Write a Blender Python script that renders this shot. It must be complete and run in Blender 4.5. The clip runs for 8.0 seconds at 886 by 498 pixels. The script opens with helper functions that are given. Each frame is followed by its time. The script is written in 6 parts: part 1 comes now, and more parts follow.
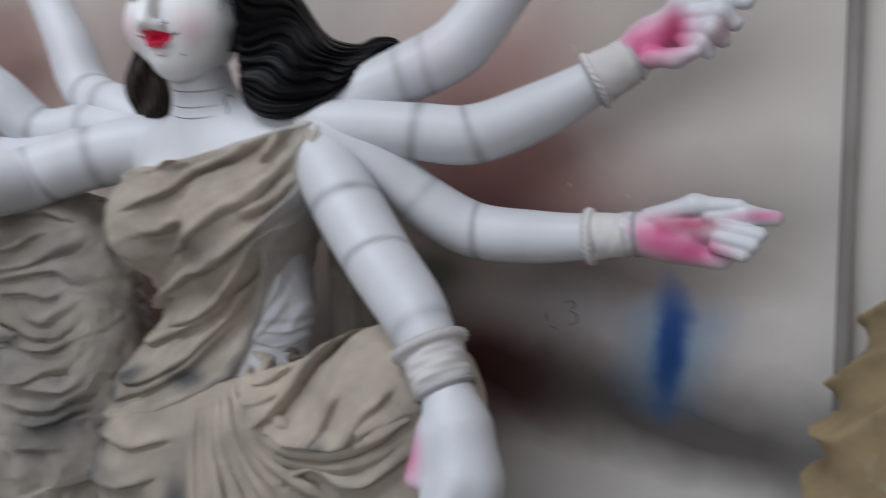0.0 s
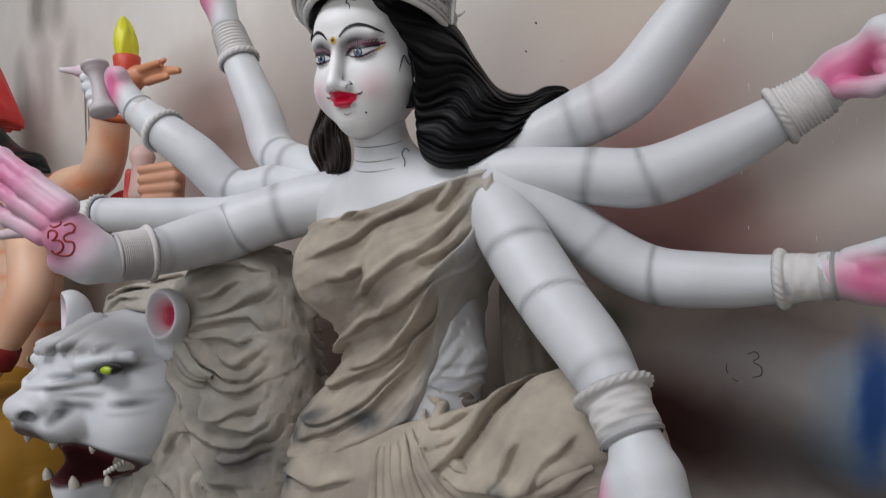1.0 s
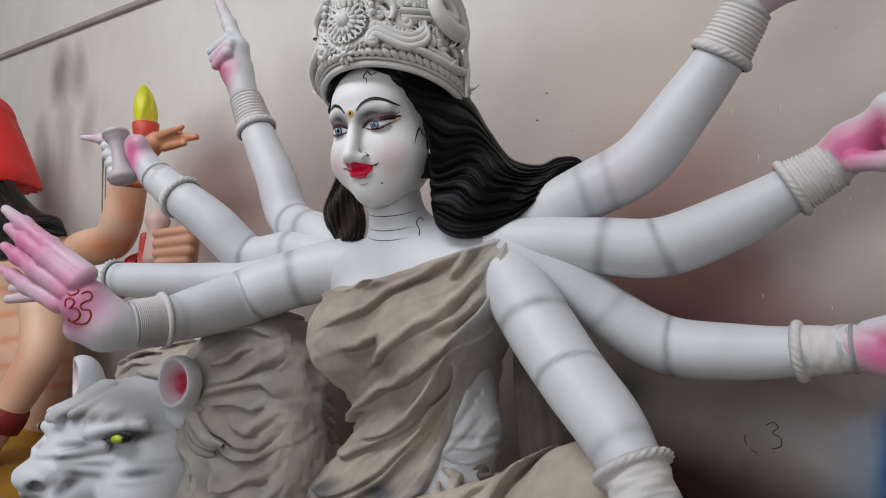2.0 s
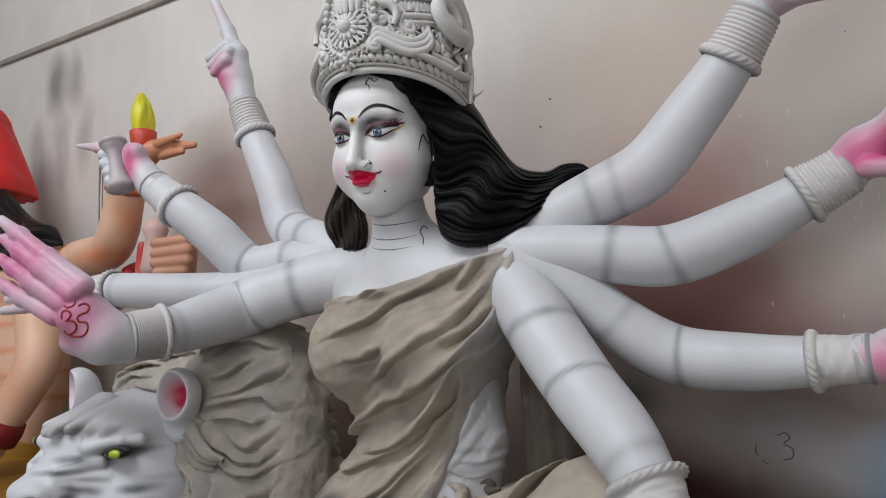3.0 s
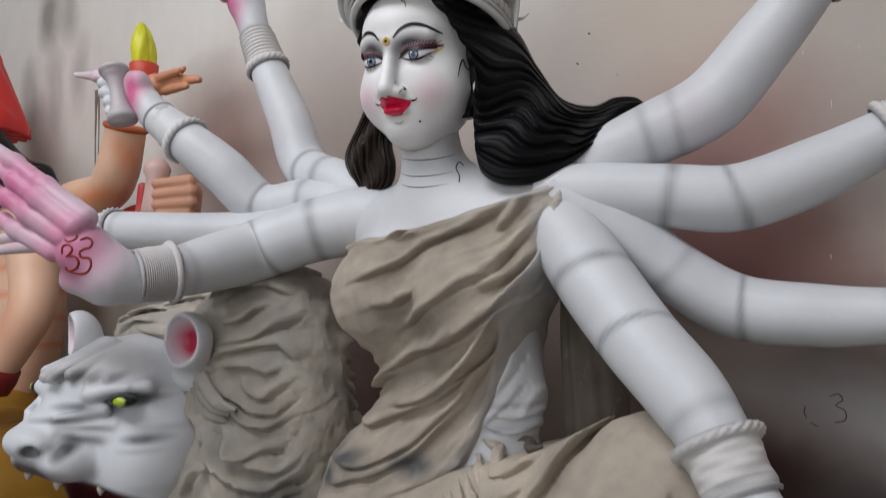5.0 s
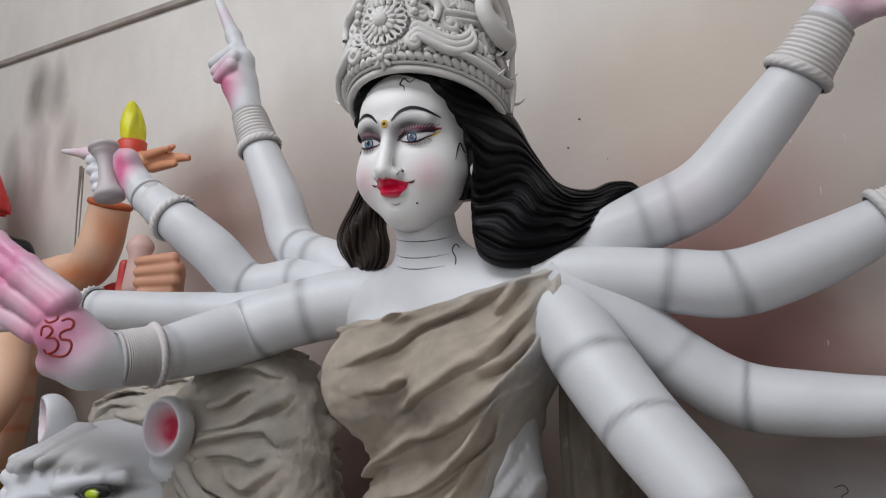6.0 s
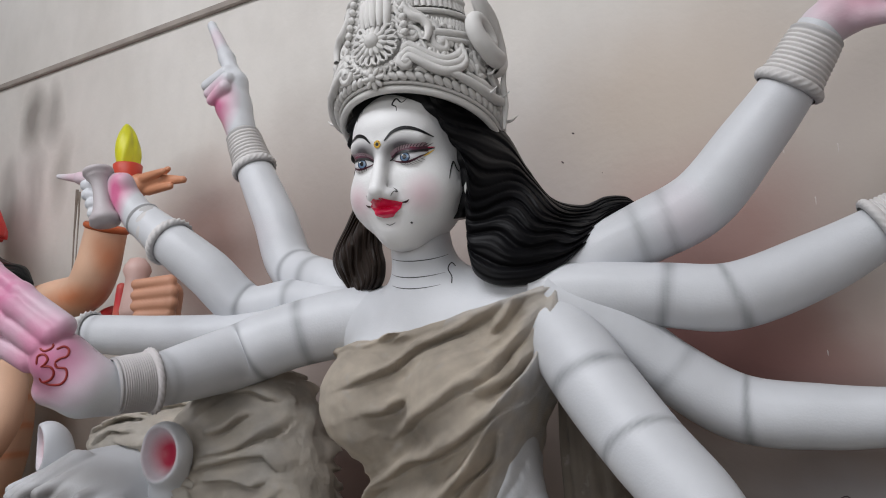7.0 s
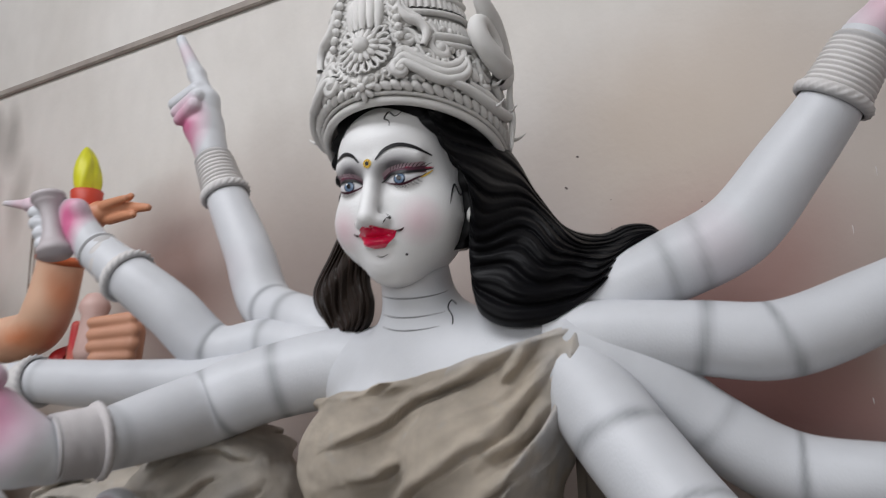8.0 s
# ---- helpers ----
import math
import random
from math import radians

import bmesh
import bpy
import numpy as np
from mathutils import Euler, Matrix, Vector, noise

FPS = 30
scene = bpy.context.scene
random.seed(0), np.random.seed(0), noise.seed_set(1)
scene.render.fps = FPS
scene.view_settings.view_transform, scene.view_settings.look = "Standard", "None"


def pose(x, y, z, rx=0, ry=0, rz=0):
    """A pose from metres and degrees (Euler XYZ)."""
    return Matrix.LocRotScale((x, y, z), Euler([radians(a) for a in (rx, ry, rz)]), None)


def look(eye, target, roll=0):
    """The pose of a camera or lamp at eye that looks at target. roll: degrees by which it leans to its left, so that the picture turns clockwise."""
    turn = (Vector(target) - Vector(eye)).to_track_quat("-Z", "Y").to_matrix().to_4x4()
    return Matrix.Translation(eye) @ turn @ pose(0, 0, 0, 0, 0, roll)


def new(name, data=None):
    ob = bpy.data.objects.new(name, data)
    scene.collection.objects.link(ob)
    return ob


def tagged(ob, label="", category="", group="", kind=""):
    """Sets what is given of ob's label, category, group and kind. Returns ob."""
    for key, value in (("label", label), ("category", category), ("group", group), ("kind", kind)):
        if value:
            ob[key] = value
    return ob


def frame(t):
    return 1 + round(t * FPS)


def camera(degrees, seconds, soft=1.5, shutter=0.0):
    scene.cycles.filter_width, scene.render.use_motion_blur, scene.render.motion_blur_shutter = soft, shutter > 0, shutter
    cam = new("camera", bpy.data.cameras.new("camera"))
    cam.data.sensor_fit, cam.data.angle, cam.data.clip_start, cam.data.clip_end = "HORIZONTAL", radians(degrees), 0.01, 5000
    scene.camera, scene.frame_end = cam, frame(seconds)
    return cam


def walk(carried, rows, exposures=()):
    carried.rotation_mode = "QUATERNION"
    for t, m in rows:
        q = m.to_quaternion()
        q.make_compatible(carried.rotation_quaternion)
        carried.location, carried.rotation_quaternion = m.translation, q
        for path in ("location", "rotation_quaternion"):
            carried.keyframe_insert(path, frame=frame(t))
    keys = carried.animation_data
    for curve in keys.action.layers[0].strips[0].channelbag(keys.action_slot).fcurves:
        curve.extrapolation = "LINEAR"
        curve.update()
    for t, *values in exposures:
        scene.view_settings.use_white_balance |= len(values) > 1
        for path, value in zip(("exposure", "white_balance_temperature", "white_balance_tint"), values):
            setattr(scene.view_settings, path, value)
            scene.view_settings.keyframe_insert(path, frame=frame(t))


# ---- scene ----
cam = camera(63.8, 8.0, soft=1.05, shutter=0.5)
PATH = [
    (0, (-0.018, 0.04, 1.647), (0.001, 2.032, 1.469), -0.6),
    (0.2, (-0.041, 0.007, 1.628), (-0.163, 2.0, 1.523), -0.2),
    (0.5, (-0.053, 0.036, 1.627), (-0.345, 2.014, 1.585), -1.6),
    (1, (-0.07, 0.031, 1.624), (-0.442, 1.996, 1.621), -1.6),
    (1.5, (-0.075, 0.018, 1.635), (-0.457, 1.978, 1.75), -1.4),
    (3, (-0.097, 0.044, 1.653), (-0.476, 2.0, 1.826), -1.8),
    (3.5, (-0.106, 0.052, 1.647), (-0.406, 2.028, 1.737), -1.8),
    (4, (-0.133, 0.071, 1.621), (-0.499, 2.037, 1.562), -0.8),
    (4.2, (-0.15, 0.086, 1.615), (-0.53, 2.048, 1.539), -0.6),
    (5.5, (-0.205, 0.15, 1.633), (-0.534, 2.113, 1.831), -0.4),
    (6, (-0.221, 0.152, 1.636), (-0.517, 2.11, 1.917), -0.2),
    (6.5, (-0.21, 0.149, 1.647), (-0.532, 2.098, 1.961), -0.4),
    (7, (-0.215, 0.154, 1.646), (-0.508, 2.107, 1.962), -1.5),
    (7.5, (-0.228, 0.192, 1.645), (-0.548, 2.138, 1.982), -1.0),
    (8, (-0.268, 0.296, 1.676), (-0.491, 2.243, 2.078), -1.9),
]
walk(cam, [(t, look(eye, target, roll)) for t, eye, target, roll in PATH], [(0, -0.04, 6150, 10), (0.4, -0.04, 6450, 10), (0.8, -0.04, 6500, 10), (8, -0.04, 6500, 10)])

# ---- world and light ----
WORLD = bpy.data.worlds.new("sky")
scene.world = WORLD
WORLD.use_nodes = True
wn = WORLD.node_tree.nodes
sky = wn.new("ShaderNodeTexSky")
sky.sky_type, sky.sun_disc = "NISHITA", False
sky.sun_elevation, sky.sun_rotation = radians(50), radians(200)
WORLD.node_tree.links.new(sky.outputs[0], wn["Background"].inputs[0])
wn["Background"].inputs[1].default_value = 0.12


def area(name, eye, target, w, h, power, colour):
    data = bpy.data.lights.new(name, "AREA")
    data.shape, data.size, data.size_y, data.energy, data.color = "RECTANGLE", w, h, power, colour
    ob = new(name, data)
    ob.matrix_world = look(eye, target)
    return ob


area("doorway_daylight", (-1.9, -2.7, 2.2), (-0.5, 1.3, 1.8), 3.8, 1.8, 50, (0.97, 0.985, 1.035))
# added lamp under the closed ceiling; brightens the upper wall, no roof opening there
area("overhead_fill", (-1.8, -0.1, 4.25), (-1.2, 1.5, 1.9), 3.4, 1.4, 112, (0.97, 0.985, 1.035))

# the statue group stands square to the back wall, which is turned 25 degrees
PLACE = pose(-0.38, 1.33, 1.72, 0, 0, -25)
FLOOR = -1.72


# ---- materials ----
def material(name, rough=0.5, metal=0.0):
    m = bpy.data.materials.new(name)
    m.use_nodes = True
    b = m.node_tree.nodes["Principled BSDF"]
    b.inputs["Roughness"].default_value, b.inputs["Metallic"].default_value = rough, metal
    return m, m.node_tree, b


def noise_tex(nt, scale, detail=4.0, coord="Object", stretch=None):
    tc = nt.nodes.new("ShaderNodeTexCoord")
    n = nt.nodes.new("ShaderNodeTexNoise")
    n.inputs["Scale"].default_value, n.inputs["Detail"].default_value = scale, detail
    src = tc.outputs[coord]
    if stretch:
        mp = nt.nodes.new("ShaderNodeMapping")
        mp.inputs["Scale"].default_value = stretch
        nt.links.new(src, mp.inputs[0])
        src = mp.outputs[0]
    nt.links.new(src, n.inputs["Vector"])
    return n.outputs["Fac"]


def ramp(nt, fac, stops):
    r = nt.nodes.new("ShaderNodeValToRGB")
    for i, (p, c) in enumerate(stops):
        e = r.color_ramp.elements[i] if i < 2 else r.color_ramp.elements.new(p)
        e.position, e.color = p, (*c, 1)
    nt.links.new(fac, r.inputs[0])
    return r.outputs[0]


def mix(nt, a, b, fac, mode="MIX"):
    m = nt.nodes.new("ShaderNodeMix")
    m.data_type, m.blend_type = "RGBA", mode
    for v, i in ((fac, 0), (a, 6), (b, 7)):
        if isinstance(v, (int, float)):
            m.inputs[i].default_value = v
        elif isinstance(v, tuple):
            m.inputs[i].default_value = (*v, 1)
        else:
            nt.links.new(v, m.inputs[i])
    return m.outputs[2]


def bump(nt, bsdf, height, strength, dist):
    b = nt.nodes.new("ShaderNodeBump")
    b.inputs["Strength"].default_value, b.inputs["Distance"].default_value = strength, dist
    nt.links.new(height, b.inputs["Height"])
    nt.links.new(b.outputs[0], bsdf.inputs["Normal"])


def painted(name, rough, blotch=0.08, grain=0.0004, fine=260.0):
    """Sprayed paint: the colour comes from the mesh's own paint layer, with blotches and a fine grain."""
    m, nt, b = material(name, rough)
    at = nt.nodes.new("ShaderNodeVertexColor")
    at.layer_name = "paint"
    d = 1.0 - blotch
    c = mix(nt, at.outputs[0], ramp(nt, noise_tex(nt, 9.0, 5), [(0.3, (d, d, d)), (0.7, (1, 1, 1))]), 1.0, "MULTIPLY")
    nt.links.new(c, b.inputs["Base Color"])
    nt.links.new(ramp(nt, noise_tex(nt, 30.0), [(0.3, (rough - 0.06,) * 3), (0.7, (rough + 0.08,) * 3)]), b.inputs["Roughness"])
    bump(nt, b, noise_tex(nt, fine, 3), 0.5, grain)
    return m


def mottled(name, lo, hi, rough, scale, grain, fine, stretch=None, spots=None):
    m, nt, b = material(name, rough)
    c = ramp(nt, noise_tex(nt, scale, 6, stretch=stretch), [(0.3, lo), (0.7, hi)])
    if spots:
        c = mix(nt, c, spots, ramp(nt, noise_tex(nt, scale * 0.45, 2), [(0.6, (0, 0, 0)), (0.72, (1, 1, 1))]))
    nt.links.new(c, b.inputs["Base Color"])
    bump(nt, b, noise_tex(nt, fine, 5, stretch=stretch), 0.7, grain)
    return m


def weave(name):
    """Jute cloth stiffened with clay slip."""
    m, nt, b = material(name, 0.86)
    at = nt.nodes.new("ShaderNodeVertexColor")
    at.layer_name = "paint"
    c = mix(nt, at.outputs[0], ramp(nt, noise_tex(nt, 14.0, 7), [(0.3, (0.7, 0.69, 0.68)), (0.7, (1.12, 1.1, 1.07))]), 1.0, "MULTIPLY")
    c = mix(nt, c, (0.62, 0.61, 0.6), ramp(nt, noise_tex(nt, 38.0, 5), [(0.62, (0, 0, 0)), (0.78, (0.35, 0.35, 0.35))]))
    nt.links.new(c, b.inputs["Base Color"])
    tc = nt.nodes.new("ShaderNodeTexCoord")
    total = noise_tex(nt, 85.0, 8)
    for rot in (0.9, -0.68):
        mp = nt.nodes.new("ShaderNodeMapping")
        mp.inputs["Rotation"].default_value = (0, rot, 0)
        nt.links.new(tc.outputs["Object"], mp.inputs[0])
        w = nt.nodes.new("ShaderNodeTexWave")
        w.inputs["Scale"].default_value, w.inputs["Distortion"].default_value = 310.0, 3.0
        nt.links.new(mp.outputs[0], w.inputs[0])
        ad = nt.nodes.new("ShaderNodeMath")
        ad.operation = "MULTIPLY_ADD"
        ad.inputs[1].default_value = 0.16
        nt.links.new(w.outputs["Fac"], ad.inputs[0])
        nt.links.new(total, ad.inputs[2])
        total = ad.outputs[0]
    bump(nt, b, total, 0.95, 0.0042)
    return m


SKIN = painted("sprayed_white_paint", 0.45, 0.13, 0.0007, 300.0)
CLAY = weave("clay_dipped_jute")
HAIR = painted("glossy_black_paint", 0.36, 0.15, 0.0005, 130.0)
HAIR.node_tree.nodes["Principled BSDF"].inputs["Specular IOR Level"].default_value = 0.1
GLOSS = painted("glossy_enamel", 0.22, 0.02, 0.0001)
RAW = painted("bare_grey_clay", 0.8, 0.14, 0.0012, 150.0)
FLOOR_MAT = mottled("dusty_concrete", (0.09, 0.083, 0.076), (0.18, 0.165, 0.15), 0.85, 3.0, 0.003, 60.0)
PLASTER = mottled("grey_plaster", (0.4, 0.38, 0.36), (0.52, 0.5, 0.47), 0.85, 2.0, 0.002, 50.0)

WHITE = (0.635, 0.65, 0.68)
CREAM = (0.66, 0.64, 0.63)
PINK = (0.64, 0.13, 0.29)
ROSE = (0.72, 0.4, 0.5)
GREY = (0.15, 0.16, 0.175)
DUN = (0.66, 0.585, 0.49)
BLACK = (0.012, 0.012, 0.013)


# ---- shapes from distance fields ----
def hashed(i, j, k):
    n = (i * 374761393 + j * 668265263 + k * 1274126177) & 0x7FFFFFFF
    n = ((n ^ (n >> 13)) * 1274126177) & 0x7FFFFFFF
    return ((n ^ (n >> 16)) & 0xFFFF).astype(np.float32) / 65535.0


def lattice_noise(x, y, z):
    """Smooth value noise between -1 and 1."""
    i, j, k = (np.floor(a).astype(np.int64) for a in (x, y, z))
    u, v, w = x - i, y - j, z - k
    u, v, w = (a * a * (3 - 2 * a) for a in (u, v, w))
    out = 0
    for a in (0, 1):
        for b in (0, 1):
            for c in (0, 1):
                out = out + hashed(i + a, j + b, k + c) * (u if a else 1 - u) * (v if b else 1 - v) * (w if c else 1 - w)
    return out * 2 - 1


def ball(P, c, r):
    """An ellipsoid's distance, nearly."""
    r = np.array((r, r, r) if isinstance(r, (int, float)) else r)
    q = (P - np.array(c)) / r
    k0 = np.sqrt((q * q).sum(-1)) + 1e-9
    k1 = np.sqrt(((q / r) ** 2).sum(-1)) + 1e-9
    return k0 * (k0 - 1) / k1


def limb(P, a, b, ra, rb):
    """A round limb from a to b."""
    a, b = np.array(a), np.array(b)
    d = b - a
    h = np.clip(((P - a) @ d) / (d @ d + 1e-9), 0, 1)
    q = P - a - h[..., None] * d
    return np.sqrt((q * q).sum(-1)) - (ra + (rb - ra) * h)


def join(a, b, k):
    h = np.clip(0.5 + 0.5 * (b - a) / k, 0, 1)
    return b + (a - b) * h - k * h * (1 - h)


def carve(a, b, k):
    return -join(-a, b, k)


def chain(P, pts, k):
    """Limbs through a row of (x, f, z, radius)."""
    d = None
    for p, q in zip(pts, pts[1:]):
        e = limb(P, p[:3], q[:3], p[3], q[3])
        d = e if d is None else join(d, e, k)
    return d


def outline(P2, poly):
    """Signed distance in the plane to a closed polygon, negative inside."""
    x, y = P2
    best, inside = np.full(x.shape, 1e9), np.zeros(x.shape, bool)
    for (ax, ay), (bx, by) in zip(poly, poly[1:] + poly[:1]):
        ex, ey = bx - ax, by - ay
        h = np.clip(((x - ax) * ex + (y - ay) * ey) / (ex * ex + ey * ey), 0, 1)
        best = np.minimum(best, (x - ax - h * ex) ** 2 + (y - ay - h * ey) ** 2)
        inside ^= ((ay > y) != (by > y)) & (x < ex * (y - ay) / (ey if abs(ey) > 1e-9 else 1e-9) + ax)
    return np.where(inside, -np.sqrt(best), np.sqrt(best))


def skinned(field, lo, hi, step):
    """The zero surface of a field over a box, as points and quads."""
    ax = [np.arange(l, h + step, step) for l, h in zip(lo, hi)]
    n = [len(a) for a in ax]
    D = np.empty(n, np.float32)
    Y, Z = np.meshgrid(ax[1], ax[2], indexing="ij")
    slab = max(1, 200000 // (n[1] * n[2]))
    for i in range(0, n[0], slab):
        xs = ax[0][i:i + slab]
        P = np.empty((len(xs), n[1], n[2], 3))
        P[..., 0], P[..., 1], P[..., 2] = xs[:, None, None], Y, Z
        D[i:i + slab] = field(P)
    inside = D < 0
    cells = np.zeros([m - 1 for m in n], np.int8)
    for a in (0, 1):
        for b in (0, 1):
            for c in (0, 1):
                cells += inside[a:n[0] - 1 + a, b:n[1] - 1 + b, c:n[2] - 1 + c]
    live = (cells > 0) & (cells < 8)
    ci = np.argwhere(live)
    index = np.full(live.shape, -1, np.int64)
    index[live] = np.arange(len(ci))
    total, count = np.zeros((len(ci), 3)), np.zeros(len(ci))
    for d in range(3):
        o1, o2 = [a for a in range(3) if a != d]
        for s in (0, 1):
            for t in (0, 1):
                off = np.zeros(3, int)
                off[o1], off[o2] = s, t
                A = ci + off
                B = A.copy()
                B[:, d] += 1
                va, vb = D[tuple(A.T)], D[tuple(B.T)]
                hit = (va < 0) != (vb < 0)
                h = np.where(hit, va / np.where(hit, va - vb, 1), 0)
                p = A.astype(float)
                p[:, d] += h
                total[hit] += p[hit]
                count += hit
    V = np.array(lo) + total / count[:, None] * step
    quads = []
    for d in range(3):
        o1, o2 = (d + 1) % 3, (d + 2) % 3
        sl_a, sl_b = [slice(None)] * 3, [slice(None)] * 3
        sl_a[d], sl_b[d] = slice(0, n[d] - 1), slice(1, n[d])
        ia, ib = inside[tuple(sl_a)], inside[tuple(sl_b)]
        E = np.argwhere(ia != ib)
        E = E[(E[:, o1] > 0) & (E[:, o2] > 0) & (E[:, o1] < n[o1] - 1) & (E[:, o2] < n[o2] - 1)]
        flip = ~ia[tuple(E.T)]
        q = []
        for s, t in ((1, 1), (0, 1), (0, 0), (1, 0)):
            c = E.copy()
            c[:, o1] -= s
            c[:, o2] -= t
            q.append(index[tuple(c.T)])
        q = np.stack(q, 1)
        q[flip] = q[flip][:, ::-1]
        quads.append(q)
    return V, np.concatenate(quads)


class Sculpt:
    """Gathers surfaces, each with one material and a paint colour a point, into one mesh."""

    def __init__(self):
        self.V, self.Q, self.M, self.C, self.mats, self.n = [], [], [], [], [], 0

    def add(self, V, Q, mat, colour):
        V, Q = np.asarray(V, float), np.asarray(Q, int)
        if mat not in self.mats:
            self.mats.append(mat)
        C = np.empty((len(V), 4))
        C[:, :3], C[:, 3] = colour, 1
        self.V.append(V), self.Q.append(Q + self.n), self.C.append(C)
        self.M.append(np.full(len(Q), self.mats.index(mat)))
        self.n += len(V)

    def mesh(self, name):
        V, Q, C, M = (np.concatenate(a) for a in (self.V, self.Q, self.C, self.M))
        V = V * (1, -1, 1)
        me = bpy.data.meshes.new(name)
        me.vertices.add(len(V))
        me.vertices.foreach_set("co", V.ravel())
        me.loops.add(4 * len(Q))
        me.loops.foreach_set("vertex_index", Q[:, ::-1].ravel())
        me.polygons.add(len(Q))
        me.polygons.foreach_set("loop_start", np.arange(len(Q)) * 4)
        me.polygons.foreach_set("material_index", M)
        me.polygons.foreach_set("use_smooth", np.ones(len(Q), bool))
        for m in self.mats:
            me.materials.append(m)
        at = me.color_attributes.new("paint", "FLOAT_COLOR", "POINT")
        at.data.foreach_set("color", C.ravel())
        me.update(calc_edges=True)
        me.validate()
        return me

    def thing(self, name, label, category, group=""):
        ob = new(name, self.mesh(name))
        ob.matrix_world = PLACE
        return tagged(ob, label, category, group)


def tint(V, base, spots):
    """Sprayed colour, in places shade put into the paint: soft patches (centre, radius, colour, strength) over a base.
    """
    C = np.tile(np.array(base, float), (len(V), 1))
    for c, r, col, s in spots:
        d = np.sqrt((((V - np.array(c)) / np.array(r)) ** 2).sum(-1))
        w = (s * np.clip(1.25 - d, 0, 1) ** 1.0)[:, None]
        w = np.minimum(w * (1 + 0.15 * lattice_noise(*(V * 60).T))[:, None], 1)
        C = C * (1 - w) + np.array(col) * w
    return C


def spline(pts, step):
    """A smooth row of points (any width) through the given ones."""
    p = np.array(pts, float)
    p = np.vstack([2 * p[0] - p[1], p, 2 * p[-1] - p[-2]])
    out = []
    for i in range(1, len(p) - 2):
        a, b, c, d = p[i - 1:i + 3]
        m = max(2, int(np.linalg.norm(c[:3] - b[:3]) / step))
        t = np.linspace(0, 1, m, endpoint=False)[:, None]
        out.append(0.5 * (2 * b + (c - a) * t + (2 * a - 5 * b + 4 * c - d) * t * t + (3 * b - a - 3 * c + d) * t ** 3))
    out.append(p[-2][None])
    return np.vstack(out)


def sweep(rows, around=28, shape=None):
    """A tube along rows of (x, f, z, r). shape(s, phi): factor on the radius. Returns points, quads, length along and angle."""
    c, r = rows[:, :3], rows[:, 3]
    t = np.gradient(c, axis=0)
    t /= np.linalg.norm(t, axis=1)[:, None]
    s = np.concatenate([[0], np.cumsum(np.linalg.norm(np.diff(c, axis=0), axis=1))])
    up = np.array((0.1, 0.2, 1.0)) if abs(t[0][2]) < 0.8 else np.array((1.0, 0.2, 0.0))
    phi = np.linspace(0, 2 * math.pi, around, endpoint=False)
    V, nrm = [], up - (up @ t[0]) * t[0]
    for i in range(len(c)):
        nrm = nrm - (nrm @ t[i]) * t[i]
        nrm /= np.linalg.norm(nrm)
        bi = np.cross(t[i], nrm)
        k = r[i] * (shape(s[i], phi) if shape else 1.0)
        V.append(c[i] + (np.cos(phi)[:, None] * nrm + np.sin(phi)[:, None] * bi) * (k * np.ones(around))[:, None])
    V = np.vstack(V)
    i, j = np.meshgrid(np.arange(len(c) - 1), np.arange(around), indexing="ij")
    j2 = (j + 1) % around
    Q = np.stack([i * around + j, i * around + j2, (i + 1) * around + j2, (i + 1) * around + j], -1).reshape(-1, 4)
    return V, Q, np.repeat(s, around), np.tile(phi, len(c))


def arm(sc, pts, bands, spots=(), base=WHITE, mat=None):
    """An arm with sprayed grey rings. bands: (length along, half width, strength, slant, phase)."""
    rows = spline(pts, 0.006)
    V, Q, s, phi = sweep(rows, 36)
    C = tint(V, base, spots)
    for s0, w, k, slant, ph in bands:
        d = (s - s0 - slant * np.cos(phi - ph)) / w
        f = (min(1.35 * k, 0.85) * np.exp(-d * d) * (0.75 + 0.25 * lattice_noise(*(V * 45).T)))[:, None]
        C = C * (1 - f) + np.array(GREY) * f
    sc.add(V, Q, mat or SKIN, C)


def bracelet(sc, a, b, ra, rb, rings=8, rope=1, dark=True, colour=CREAM, mat=None):
    """Moulded bangles from a to b: a rope at the arm's end, thin rings, a dark rim next to the hand."""
    a, b = np.array(a, float), np.array(b, float)
    L = np.linalg.norm(b - a)
    s = np.linspace(0, 1, max(24, int(L / 0.0011)))
    rows = np.concatenate([a + (b - a) * s[:, None], (ra + (rb - ra) * s)[:, None]], 1)
    rope_w = 0.2 * rope

    def shape(d, phi):
        u = d / L
        if u < rope_w and rope:
            h = math.sqrt(max(0.0, 1 - (2 * u / rope_w - 1) ** 2))
            return 1.02 + 0.17 * h * (1 + 0.3 * np.sin(24 * phi + 9 * u / rope_w))
        if u > 0.9:
            return 1.0 + 0.07 * math.sin((u - 0.9) / 0.1 * math.pi) * (1 + 0.3 * np.sin(40 * phi))
        if not rings:
            return 1.0 + 0.025 * np.sin(2 * phi + 8 * u) + 0.02 * np.sin(3 * phi + 17 * u) + 0.012 * np.sin(5 * phi - 23 * u) + 0.005 * np.sin(46 * u)
        k = (u - rope_w) / (0.9 - rope_w) * rings
        return 1.0 + 0.1 * abs(math.sin(k * math.pi)) + 0.012 * np.sin(3 * phi + k) * np.cos(5 * phi)

    V, Q, d, phi = sweep(rows, 72, shape)
    u = d / L
    f = (0.55 * np.exp(-((u - 0.0) / 0.06) ** 2) * dark + (0 if rings else 0.32) * np.clip((u - 0.72) * 40, 0, 1) + 0.4 * np.exp(-((u - 0.95) / 0.05) ** 2))[:, None]
    C = np.array(colour) * (1 - f) + np.array(GREY) * f
    sc.add(V, Q, mat or RAW, C)


